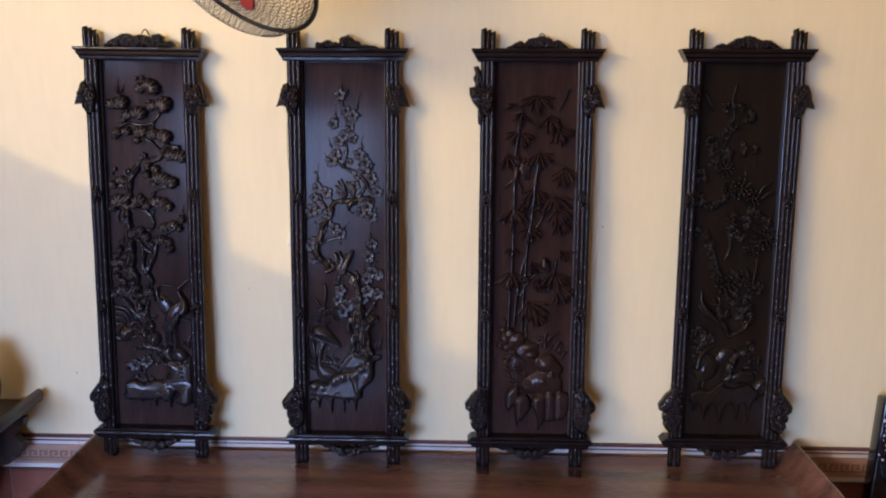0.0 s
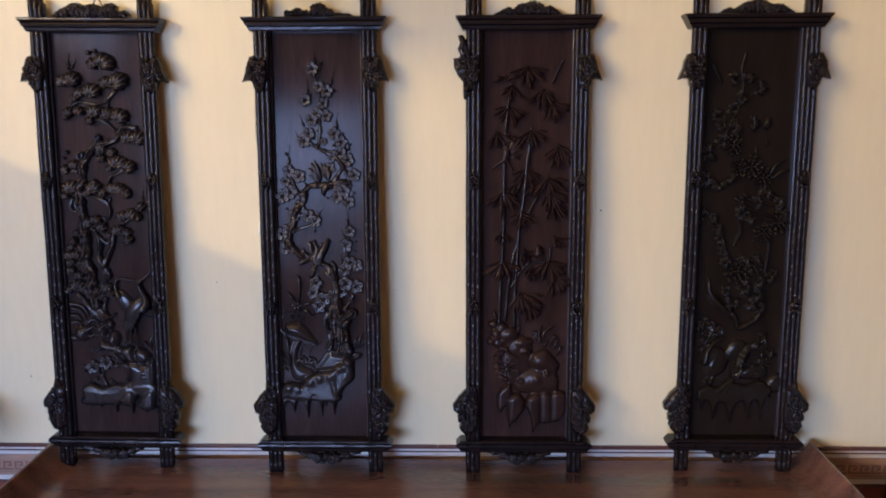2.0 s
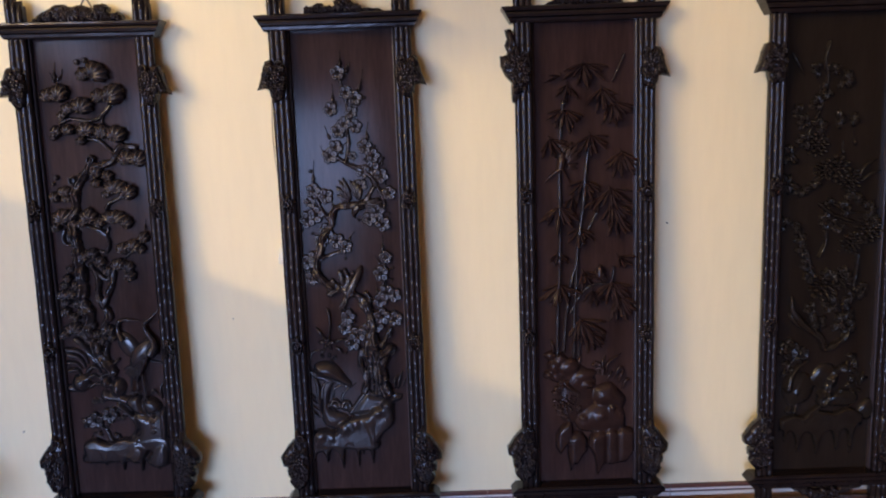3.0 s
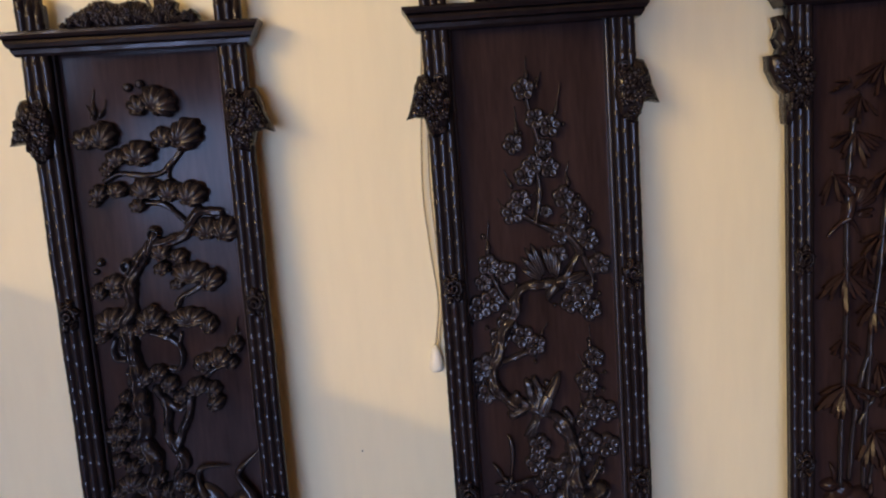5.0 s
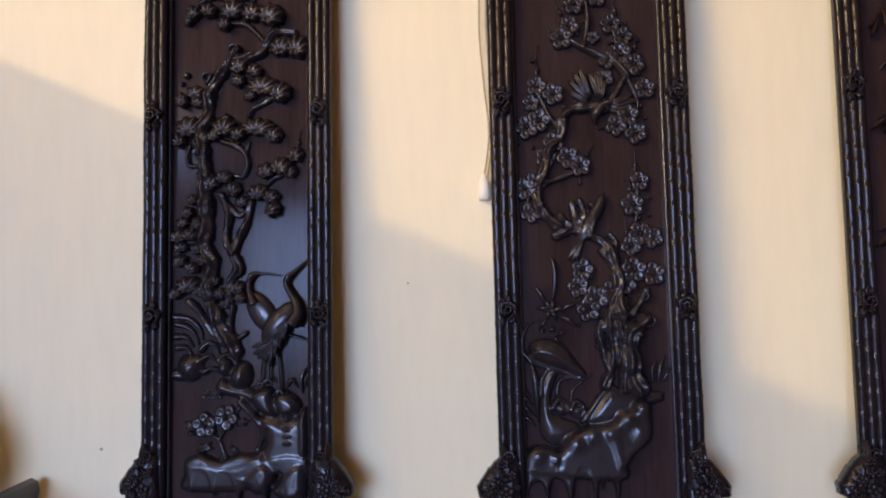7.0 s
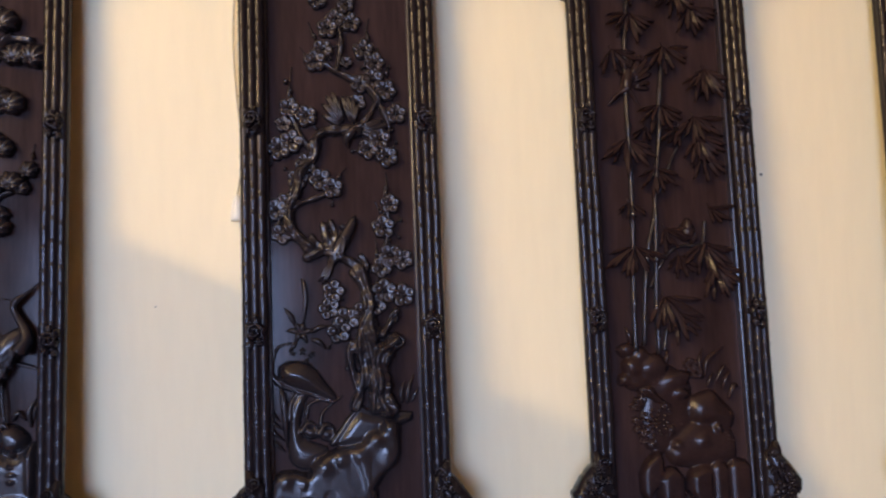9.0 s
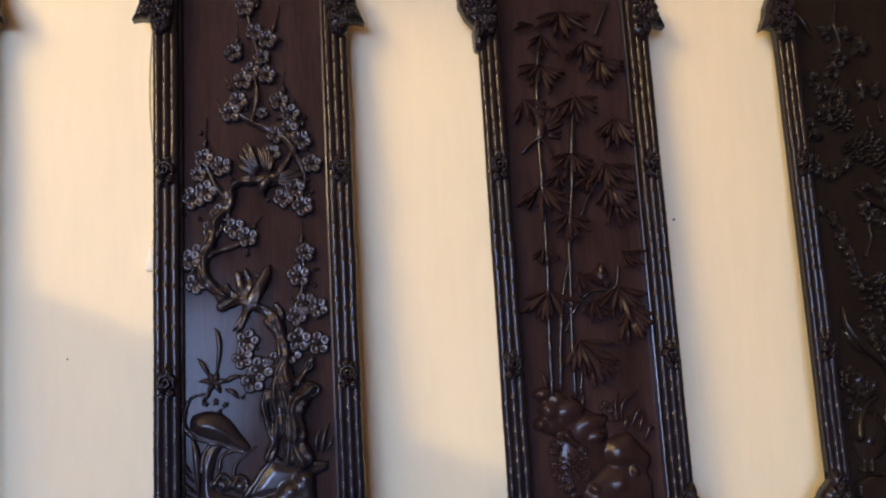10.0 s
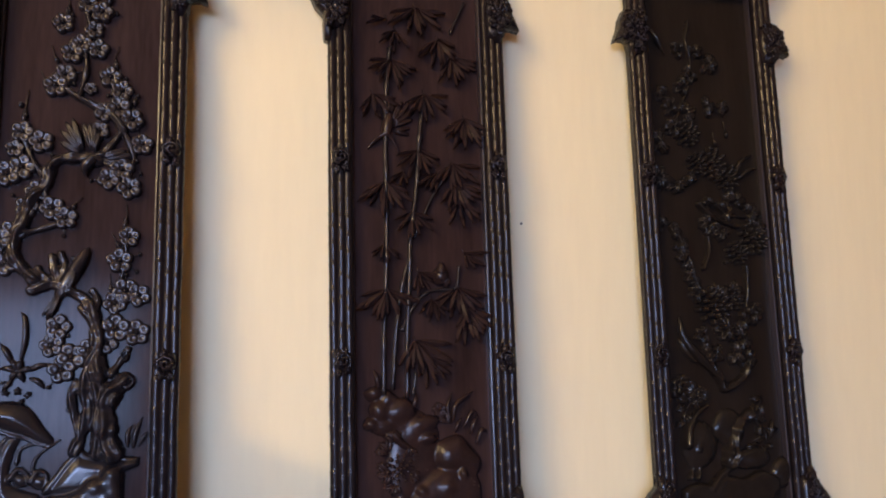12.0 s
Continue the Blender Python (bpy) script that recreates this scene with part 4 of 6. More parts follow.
    knob(p, 0.8, 45.7, 0.5, 0.6)
    branch(p, [(1.4, 59.1), (3.0, 56.9), (3.7, 53.7), (4.4, 49.6)], 0.56, 0.66)
    branch(p, [(6.3, 48.4), (7.5, 50.2), (8.7, 52.3)], 0.66, 0.47)
    stub(p, 8.3, 51.3, 0.8, 1.1, 10)
    slab(p, [(-11.4, 41.7), (-11.2, 43.7), (-9.4, 44.6), (-6.6, 44.3), (-4.8, 42.8), (-3.1, 40.4), (-1.7, 38.4), (-2.6, 37.7), (-5.6, 39.0), (-8.5, 39.9), (-10.6, 40.7)], 1.9, 2.4)
    ridge(p, [(-10.9, 40.6), (-12.2, 42.3), (-12.2, 44.5), (-11.2, 46.9), (-9.2, 47.5)], 0.4)
    ridge(p, [(-10.9, 40.5), (-8.5, 39.7), (-5.6, 38.7), (-2.6, 37.5), (-0.8, 38.4)], 0.35)
    slab(p, [(-9.4, 37.1), (-8.1, 39.1), (-6.3, 39.0), (-7.1, 37.0), (-7.8, 33.8), (-7.4, 32.0), (-5.7, 31.1), (-3.2, 29.9), (-4.9, 27.2), (-7.7, 26.7), (-9.8, 28.6), (-9.8, 33.6)], 1.2, 1.6)
    ridge(p, [(-9.6, 35.0), (-9.3, 37.5), (-8.2, 39.1), (-6.5, 39.2)], 0.45)
    blade(p, [(-10.9, 40.3), (-10.4, 37.9), (-10.2, 34.7), (-10.1, 30.4)], 0.75)
    blade(p, [(-12.4, 36.7), (-12.1, 35.9), (-11.1, 34.7)], 0.4)
    blade(p, [(-12.4, 35.1), (-11.9, 34.4), (-10.7, 33.3)], 0.4)
    blade(p, [(-12.4, 33.4), (-11.8, 32.7), (-10.4, 31.5)], 0.4)
    blade(p, [(-12.4, 31.7), (-11.5, 30.9), (-10.3, 29.7)], 0.4)
    ridge(p, [(-7.6, 32.9), (-6.5, 34.3), (-5.2, 33.5), (-4.8, 31.9)], 0.4)
    ridge(p, [(-4.6, 32.5), (-3.7, 33.8), (-2.5, 33.3), (-2.2, 31.8)], 0.4)
    ridge(p, [(-6.8, 35.2), (-6.4, 37.1), (-4.9, 37.8), (-2.4, 37.8)], 0.3)
    ridge(p, [(-4.5, 34.1), (-4.2, 35.6), (-3.2, 36.7), (-1.7, 37.7)], 0.3)
    rock(p, -6.0, 32.6, 1.5, 1.1, 1.0)
    rock(p, -3.5, 32.1, 1.3, 1.2, 1.0)
    slab(p, [(-2.5, 30.6), (-1.1, 32.7), (0.4, 34.7), (2.2, 36.3), (3.3, 35.6), (6.9, 35.0), (10.6, 35.1), (10.9, 33.9), (9.1, 33.1), (5.4, 31.9), (2.8, 30.2), (-0.5, 30.1)], 1.3, 1.2)
    ridge(p, [(-2.6, 30.7), (-1.1, 32.7), (0.4, 34.8), (2.2, 36.4), (3.3, 35.7), (6.6, 35.3), (10.8, 35.1)], 0.45)
    slab(p, [(-7.3, 21.7), (-6.9, 25.6), (-4.9, 26.8), (-4.1, 28.6), (-2.5, 29.8), (0.2, 30.2), (2.8, 31.0), (3.9, 30.2), (3.7, 25.9), (4.3, 20.8)], 1.95, 0.8)
    slab(p, [(0.4, 29.7), (1.9, 30.6), (3.2, 31.9), (5.0, 32.5), (5.9, 33.6), (8.0, 33.4), (8.7, 31.6), (8.8, 29.1), (8.3, 27.0), (6.0, 25.0), (4.5, 22.9), (2.5, 22.4), (1.5, 25.3)], 2.15, 0.9)
    slab(p, [(-12.6, 23.6), (-12.4, 24.9), (-11.2, 26.2), (-9.6, 26.8), (-7.4, 26.4), (-6.5, 25.6), (-6.8, 21.7), (-12.6, 22.2)], 1.85, 0.8)
    rock(p, 6.9, 32.4, 2.2, 2.0, 2.75)
    rock(p, -4.0, 26.6, 2.6, 2.4, 2.55)
    rock(p, -1.0, 28.0, 2.6, 2.3, 2.6)
    rock(p, 1.9, 28.4, 2.3, 2.5, 2.65)
    rock(p, 4.6, 30.6, 2.4, 2.3, 2.75)
    rock(p, 6.4, 28.4, 2.4, 2.6, 2.7)
    rock(p, -10.4, 24.6, 2.4, 2.2, 2.45)
    rock(p, -7.4, 24.4, 1.8, 2.0, 2.4)
    for dx, dz in ((-2.6, 0.5), (-1.2, -1.6), (0.9, -1.7), (2.7, 0.3), (0.5, 1.9), (-1.2, 1.9)):
        blade(p, [(-7.3, 49.1), (-7.3 + 0.5 * dx, 49.1 + 0.5 * dz + 0.25), (-7.3 + dx, 49.1 + dz)], 0.62)
    knob(p, -7.3, 49.1, 0.5, 0.5)
    blade(p, [(-7.0, 50.8), (-6.5, 54.5), (-6.7, 57.3), (-7.3, 58.4)], 0.56)
    blade(p, [(-8.3, 50.5), (-9.1, 52.2), (-10.1, 53.5)], 0.56)
    blade(p, [(-5.7, 49.2), (-4.3, 50.0), (-2.6, 50.1)], 0.56)
    blade(p, [(-5.6, 48.1), (-4.3, 47.5), (-3.4, 46.3)], 0.56)
    blade(p, [(-8.1, 48.0), (-8.7, 47.0), (-9.4, 46.4)], 0.47)
    leaf(p, -8.9, 45.9, 0.8, 0.6, 150)
    leaf(p, -7.2, 46.1, 0.8, 0.7, 90)
    leaf(p, -5.7, 45.5, 0.8, 0.6, 40)
    leaf(p, -6.6, 44.4, 0.8, 0.5, 60)
    blade(p, [(9.2, 36.8), (9.1, 38.8), (9.8, 40.4)], 0.47)
    blade(p, [(10.0, 36.7), (10.3, 39.1), (11.3, 41.5)], 0.56)
    blade(p, [(10.7, 36.9), (11.6, 38.5), (12.3, 39.4)], 0.38)
    ledge(p, [(-12.5, 24.8), (-12.0, 25.8), (-10.8, 26.8), (-8.8, 26.6), (-7.9, 25.4), (-7.6, 23.4), (-7.3, 25.2), (-6.2, 26.2), (-4.7, 28.0), (-3.8, 29.1), (-1.8, 29.9), (1.1, 30.3), (2.8, 30.0), (3.5, 28.8)],
          [(-12.5, 16.4), (-8.9, 17.0), (-5.0, 15.3), (-0.9, 15.2), (0.3, 18.5), (2.7, 15.8), (3.5, 21.5)], (20.5, 21.0, 23.0, 20.6, 21.2, 19.6), 1.8, 0.8)


def carve_bamboo(p):
    culm(p, [(-5.1, 107.4), (-5.9, 98.8), (-6.2, 89.1), (-6.2, 80.7), (-6.3, 71.4), (-6.6, 62.3), (-7.1, 53.4), (-7.3, 43.7)], 0.5)
    culm(p, [(1.1, 97.3), (0.1, 89.4), (-0.6, 80.9), (-1.9, 71.4), (-2.3, 63.3), (-2.9, 53.3), (-3.1, 43.1)], 0.5)
    culm(p, [(-2.1, 67.9), (-3.7, 62.3), (-4.9, 54.3), (-5.7, 44.6)], 0.45)
    culm(p, [(4.4, 82.3), (2.5, 79.4), (0.7, 75.7), (-1.1, 71.5)], 0.3)
    culm(p, [(9.7, 117.9), (7.8, 113.9), (6.8, 111.5)], 0.3)
    culm(p, [(-3.9, 54.8), (-1.4, 59.3), (1.4, 61.8), (5.9, 62.1)], 0.4)
    culm(p, [(7.1, 66.4), (6.7, 63.3), (5.9, 62.1)], 0.3)
    culm(p, [(-1.4, 47.4), (-2.0, 43.5)], 0.3)
    spray(p, -0.0, 116.1, 4.8, 9, 5, 80)
    spray(p, -3.9, 111.2, 3.5, 5, -15, 55)
    spray(p, -5.5, 113.3, 3.5, 2, -75, 15)
    spray(p, 4.3, 110.1, 4.8, 8, 0, 62)
    spray(p, 6.9, 106.7, 4.6, 9, 22, 62)
    spray(p, -4.8, 105.4, 4.2, 9, 0, 80)
    spray(p, -8.4, 98.4, 4.0, 6, 20, 70)
    spray(p, 1.4, 99.0, 4.2, 7, 12, 75)
    spray(p, 9.0, 94.7, 4.8, 10, 0, 68)
    spray(p, -0.0, 88.1, 4.6, 8, 0, 75)
    spray(p, -2.8, 83.9, 3.1, 4, -25, 45)
    spray(p, 6.3, 85.8, 4.6, 9, 12, 70)
    spray(p, 3.5, 83.9, 3.8, 5, -45, 35)
    spray(p, 6.8, 82.2, 4.8, 8, 18, 52)
    spray(p, 7.7, 79.2, 4.4, 6, 8, 50)
    spray(p, -6.4, 81.9, 5.0, 10, 0, 72)
    spray(p, -1.5, 76.3, 4.0, 8, 0, 68)
    spray(p, -6.8, 70.2, 2.9, 6, 0, 72)
    spray(p, 8.1, 69.0, 3.5, 5, 50, 50)
    spray(p, -0.5, 65.4, 3.3, 6, 30, 60)
    spray(p, -6.4, 62.3, 5.2, 11, 0, 78)
    spray(p, 6.8, 62.6, 4.8, 9, 8, 75)
    spray(p, 8.4, 58.8, 5.0, 10, 12, 58)
    spray(p, 1.8, 60.5, 3.1, 8, 0, 62)
    spray(p, -1.4, 53.1, 5.4, 10, 28, 66)
    spray(p, 0.5, 50.3, 4.4, 6, 25, 45)
    knob(p, 3.6, 66.4, 0.5, 0.5)
    rock(p, -9.0, 43.8, 2.0, 1.3, 1.5)
    rock(p, -7.9, 41.0, 2.2, 2.2, 1.8)
    rock(p, -9.6, 38.7, 1.6, 1.3, 1.6)
    rock(p, -4.3, 40.7, 3.0, 2.4, 1.9)
    rock(p, -6.3, 42.8, 1.8, 2.1, 1.5)
    rock(p, -7.2, 38.2, 2.8, 1.7, 1.3)
    rock(p, -0.4, 38.4, 3.4, 1.8, 1.7)
    rock(p, 0.3, 35.9, 2.2, 1.3, 1.7)
    rock(p, -2.0, 36.6, 2.6, 2.0, 1.2)
    slab(p, [(-8.0, 42.0), (-3.0, 42.0), (2.0, 38.6), (2.6, 35.0), (2.0, 31.0), (-1.0, 27.0), (-4.0, 25.6), (-6.4, 27.6), (-7.0, 32.0), (-6.6, 36.0), (-9.2, 38.6)], 0.8, 2.2)
    slab(p, [(1.6, 33.6), (2.3, 35.2), (4.5, 36.2), (6.6, 36.3), (8.4, 34.4), (10.3, 31.9), (9.4, 29.4), (6.4, 29.6), (3.3, 30.2), (1.8, 31.8)], 1.7, 2.2)
    rock(p, 3.5, 27.4, 2.1, 1.9, 2.1)
    rock(p, 6.5, 29.6, 1.3, 1.4, 2.2)
    slab(p, [(-2.8, 26.2), (-1.4, 28.4), (1.0, 30.4), (4.1, 31.4), (7.9, 31.0), (9.8, 28.5), (9.9, 24.3), (5.9, 23.0), (2.1, 23.0), (-1.8, 23.8)], 1.4, 2.2)
    rock(p, -0.7, 27.1, 1.5, 1.3, 1.8)
    blade(p, [(-8.1, 44.7), (-8.4, 46.6), (-9.0, 48.1)], 0.6)
    blade(p, [(-7.5, 44.8), (-7.0, 47.0), (-7.2, 48.7)], 0.5)
    blade(p, [(-1.9, 41.2), (-1.7, 42.4), (-1.3, 43.7)], 0.6)
    blade(p, [(5.1, 38.6), (5.7, 41.6), (9.0, 43.9)], 0.6)
    blade(p, [(4.7, 38.4), (4.2, 41.3), (5.1, 43.7)], 0.5)
    blade(p, [(7.0, 37.6), (8.7, 40.3), (9.9, 39.0)], 0.5)
    blade(p, [(5.4, 36.9), (6.0, 38.3), (6.9, 39.4)], 0.5)
    blade(p, [(8.3, 36.4), (8.9, 38.3), (9.8, 39.5)], 0.6)
    blade(p, [(9.2, 34.6), (10.3, 37.0), (11.3, 36.6)], 0.6)
    plum(p, 2.7, 40.9, 1.0)
    plum(p, 3.6, 39.5, 0.9)
    chrys(p, -4.6, 31.2, 2.2)
    leaf_tuft(p, -6.6, 34.0, 2.3, 3, 130)
    leaf_tuft(p, -5.0, 35.6, 2.4, 3, 80)
    leaf_tuft(p, -6.6, 30.6, 2.1, 3, 195)
    leaf_tuft(p, -2.9, 33.0, 2.0, 3, 40)
    leaf_tuft(p, -2.6, 29.9, 1.8, 3, -25)
    leaf_tuft(p, -5.4, 28.6, 1.9, 3, 250)
    branch(p, [(-5.5, 37.0), (-4.3, 35.5), (-2.1, 34.0)], 0.8, 0.6)
    rock(p, 9.0, 26.0, 1.4, 2.6, 1.3)
    ledge(p, [(-7.9, 22.6), (-7.0, 24.4), (-5.6, 25.8), (-4.2, 26.4), (-3.4, 25.0)], [(-7.9, 19.5), (-6.6, 17.2), (-3.4, 21.0)], (18.3, 19.6), 1.5, 1.6)
    ledge(p, [(-4.8, 21.2), (-3.6, 22.9), (-2.2, 23.6), (-1.0, 23.2), (0.3, 21.4)], [(-4.8, 17.0), (-4.0, 12.4), (-2.6, 14.0), (0.3, 18.0)], (14.6, 14.4, 16.4), 1.8, 1.9)
    ledge(p, [(0.4, 20.4), (0.9, 22.3), (2.0, 23.3), (3.6, 23.7), (5.2, 23.2)], [(0.4, 19.4), (2.0, 16.4), (2.7, 11.0), (5.2, 14.6)], (18.2, 14.4, 13.6), 2.0, 1.9)
    ledge(p, [(4.7, 22.9), (5.4, 24.1), (6.6, 24.4), (8.3, 23.2)], [(4.7, 14.5), (8.3, 14.6)], (14.2,), 1.7, 1.6)
    ledge(p, [(7.8, 22.8), (8.7, 24.2), (10.2, 24.4), (12.0, 23.6), (12.6, 22.0)], [(7.8, 14.6), (10.3, 14.8), (12.6, 18.0)], (14.6, 16.6), 1.6, 1.7)


def carve_chrysanthemum(p):
    branch(p, [(-1.9, 119.2), (-2.8, 114.8), (-2.1, 109.9), (-3.3, 103.9), (-5.6, 99.1), (-7.1, 95.0)], 0.26, 0.26)
    blade(p, [(-10.9, 116.7), (-9.6, 114.2), (-7.9, 111.2)], 0.66)
    leaf_tuft(p, -4.4, 112.6, 2.0, 4, 170)
    leaf_tuft(p, -1.1, 112.1, 2.1, 4, 60)
    leaf_tuft(p, 2.0, 109.9, 2.4, 5, -10)
    leaf_tuft(p, -2.2, 107.5, 2.1, 5, 200)
    leaf_tuft(p, -4.2, 104.5, 2.2, 5, 160)
    leaf_tuft(p, -8.7, 102.7, 1.8, 4, 150)
    leaf_tuft(p, -7.3, 100.3, 2.2, 5, 190)
    leaf_tuft(p, -4.1, 98.9, 2.4, 5, 20)
    leaf_tuft(p, 0.9, 100.5, 2.1, 4, -5)
    leaf_tuft(p, 3.8, 100.2, 2.1, 3, 0)
    leaf_tuft(p, -7.1, 95.6, 2.1, 5, 180)
    leaf_tuft(p, -11.0, 92.4, 2.9, 6, 160)
    leaf_tuft(p, -11.1, 85.2, 2.9, 6, 200)
    leaf_tuft(p, -7.4, 83.9, 2.4, 5, 260)
    leaf_tuft(p, -4.6, 85.6, 2.1, 4, 300)
    leaf_tuft(p, 0.0, 79.6, 1.8, 4, 140)
    leaf_tuft(p, 3.5, 78.3, 2.1, 5, 40)
    leaf_tuft(p, 5.8, 80.6, 2.4, 5, 60)
    leaf_tuft(p, 9.2, 78.1, 2.4, 5, 0)
    leaf_tuft(p, -0.7, 75.6, 2.4, 5, 200)
    leaf_tuft(p, 2.3, 74.4, 2.1, 5, 250)
    leaf_tuft(p, 10.6, 75.2, 2.1, 5, 10)
    leaf_tuft(p, -11.2, 74.9, 2.0, 5, 150)
    leaf_tuft(p, -8.9, 73.9, 1.7, 4, 20)
    leaf_tuft(p, -7.4, 71.6, 1.7, 4, 300)
    leaf_tuft(p, -6.1, 68.5, 2.2, 5, 180)
    leaf_tuft(p, -5.2, 64.8, 1.8, 5, 200)
    leaf_tuft(p, -4.5, 61.7, 1.8, 5, 150)
    leaf_tuft(p, 0.6, 60.9, 2.4, 5, 60)
    leaf_tuft(p, 3.9, 61.8, 2.4, 5, 20)
    leaf_tuft(p, 5.4, 56.1, 2.1, 5, -20)
    leaf_tuft(p, 8.0, 57.1, 1.8, 5, 30)
    leaf_tuft(p, 1.3, 54.2, 2.4, 6, -40)
    leaf_tuft(p, 4.7, 52.3, 2.4, 6, -10)
    leaf_tuft(p, -3.7, 53.4, 2.1, 5, 200)
    leaf_tuft(p, -1.8, 50.0, 2.4, 6, 250)
    leaf_tuft(p, 3.0, 49.7, 2.4, 6, -30)
    leaf_tuft(p, 5.8, 48.4, 2.1, 5, -20)
    branch(p, [(1.2, 79.6), (4.1, 77.7), (8.4, 77.3)], 0.39, 0.26)
    branch(p, [(-1.1, 72.8), (-1.0, 69.9), (-2.5, 66.6)], 0.39, 0.39)
    branch(p, [(-6.8, 71.9), (-5.6, 67.9), (-4.7, 63.4), (-3.7, 59.5)], 0.26, 0.26)
    branch(p, [(7.4, 66.1), (6.5, 58.9)], 0.39, 0.39)
    chrys(p, -4.1, 94.5, 2.6)
    chrys(p, 1.1, 88.5, 3.0)
    chrys(p, 4.5, 85.6, 2.6)
    chrys(p, -2.4, 88.3, 2.0)
    sprig(p, [(5.1, 94.0), (4.8, 97.7)])
    sprig(p, [(2.5, 92.1), (2.2, 95.3)])
    blade(p, [(6.5, 85.7), (7.7, 88.8), (11.0, 90.7)], 0.6)
    blade(p, [(7.1, 85.1), (9.3, 87.0), (12.1, 87.7)], 0.6)
    branch(p, [(-2.6, 79.8), (0.0, 77.5), (3.5, 76.0), (6.1, 75.1)], 0.5, 0.4)
    chrys(p, 9.5, 72.9, 3.0)
    chrys(p, 5.5, 69.9, 2.2)
    plum(p, -8.6, 74.8, 0.9)
    knob(p, 3.2, 70.4, 0.6, 0.6)
    knob(p, 2.7, 67.9, 0.5, 0.5)
    branch(p, [(-8.2, 74.2), (-6.9, 71.2), (-5.6, 68.0), (-4.6, 64.7), (-3.8, 60.2)], 0.35, 0.3)
    branch(p, [(7.2, 67.0), (7.1, 62.5), (6.9, 58.5)], 0.35, 0.3)
    chrys(p, -1.0, 59.1, 3.4)
    chrys(p, 3.3, 60.8, 2.4)
    plum(p, 8.9, 58.5, 1.1)
    peony(p, -9.1, 42.9, 2.6)
    peony(p, -5.5, 41.7, 1.6)
    branch(p, [(-3.0, 48.1), (-0.9, 44.8), (0.2, 42.6), (4.2, 44.7), (5.7, 46.9)], 0.8, 0.6)
    ridge(p, [(-9.2, 32.4), (-8.5, 35.5), (-6.5, 38.1), (-3.9, 39.6)], 0.8)
    ridge(p, [(-7.1, 31.3), (-5.8, 34.4), (-4.8, 36.4)], 0.6)
    trunk(p, [(0.0, 28.8), (1.1, 33.0), (2.6, 36.1), (5.3, 37.6)], 1.4, 0.9)
    blade(p, [(5.1, 36.0), (5.7, 38.1), (6.2, 39.8)], 0.7)
    blade(p, [(9.2, 32.6), (9.8, 34.8), (10.3, 36.4)], 0.7)
    knob(p, 9.3, 31.2, 0.8, 0.7)
    rock(p, -6.4, 32.3, 4.4, 5.0, 1.5)
    rock(p, 0.6, 35.1, 4.0, 4.0, 1.4)
    rock(p, 5.6, 29.1, 4.4, 2.4, 1.5)
    ridge(p, [(-4.8, 23.9), (-2.1, 26.4), (0.5, 27.8), (3.0, 27.4)], 0.6)
    ridge(p, [(-8.8, 26.2), (-8.0, 27.7)], 0.5)
    ridge(p, [(-7.2, 26.1), (-6.4, 27.9)], 0.5)
    rock(p, 12.1, 26.0, 3.0, 3.0, 1.5)
    ridge(p, [(-3.1, 23.6), (-1.0, 26.5), (1.8, 27.7)], 0.5)
    ledge(p, [(-10.8, 24.0), (-7.5, 25.2), (-4.0, 24.8), (-1.0, 26.2), (3.0, 25.6), (7.0, 26.8), (10.4, 25.0)], [(-10.8, 19.6), (-9.4, 17.0), (-6.1, 14.7), (-1.1, 13.5), (4.1, 14.8), (7.7, 14.2), (10.4, 20.0)], (21.0, 20.6, 20.2, 20.4, 20.8, 21.6), 1.3)


def neck(bm, pts, lift=0.4):
    q = spline(pts, 6)
    return relief_tube(bm, [(v[0], v[1]) for v in q], [max(0.07, v[2]) for v in q], 10, 1.1, lift=lift)


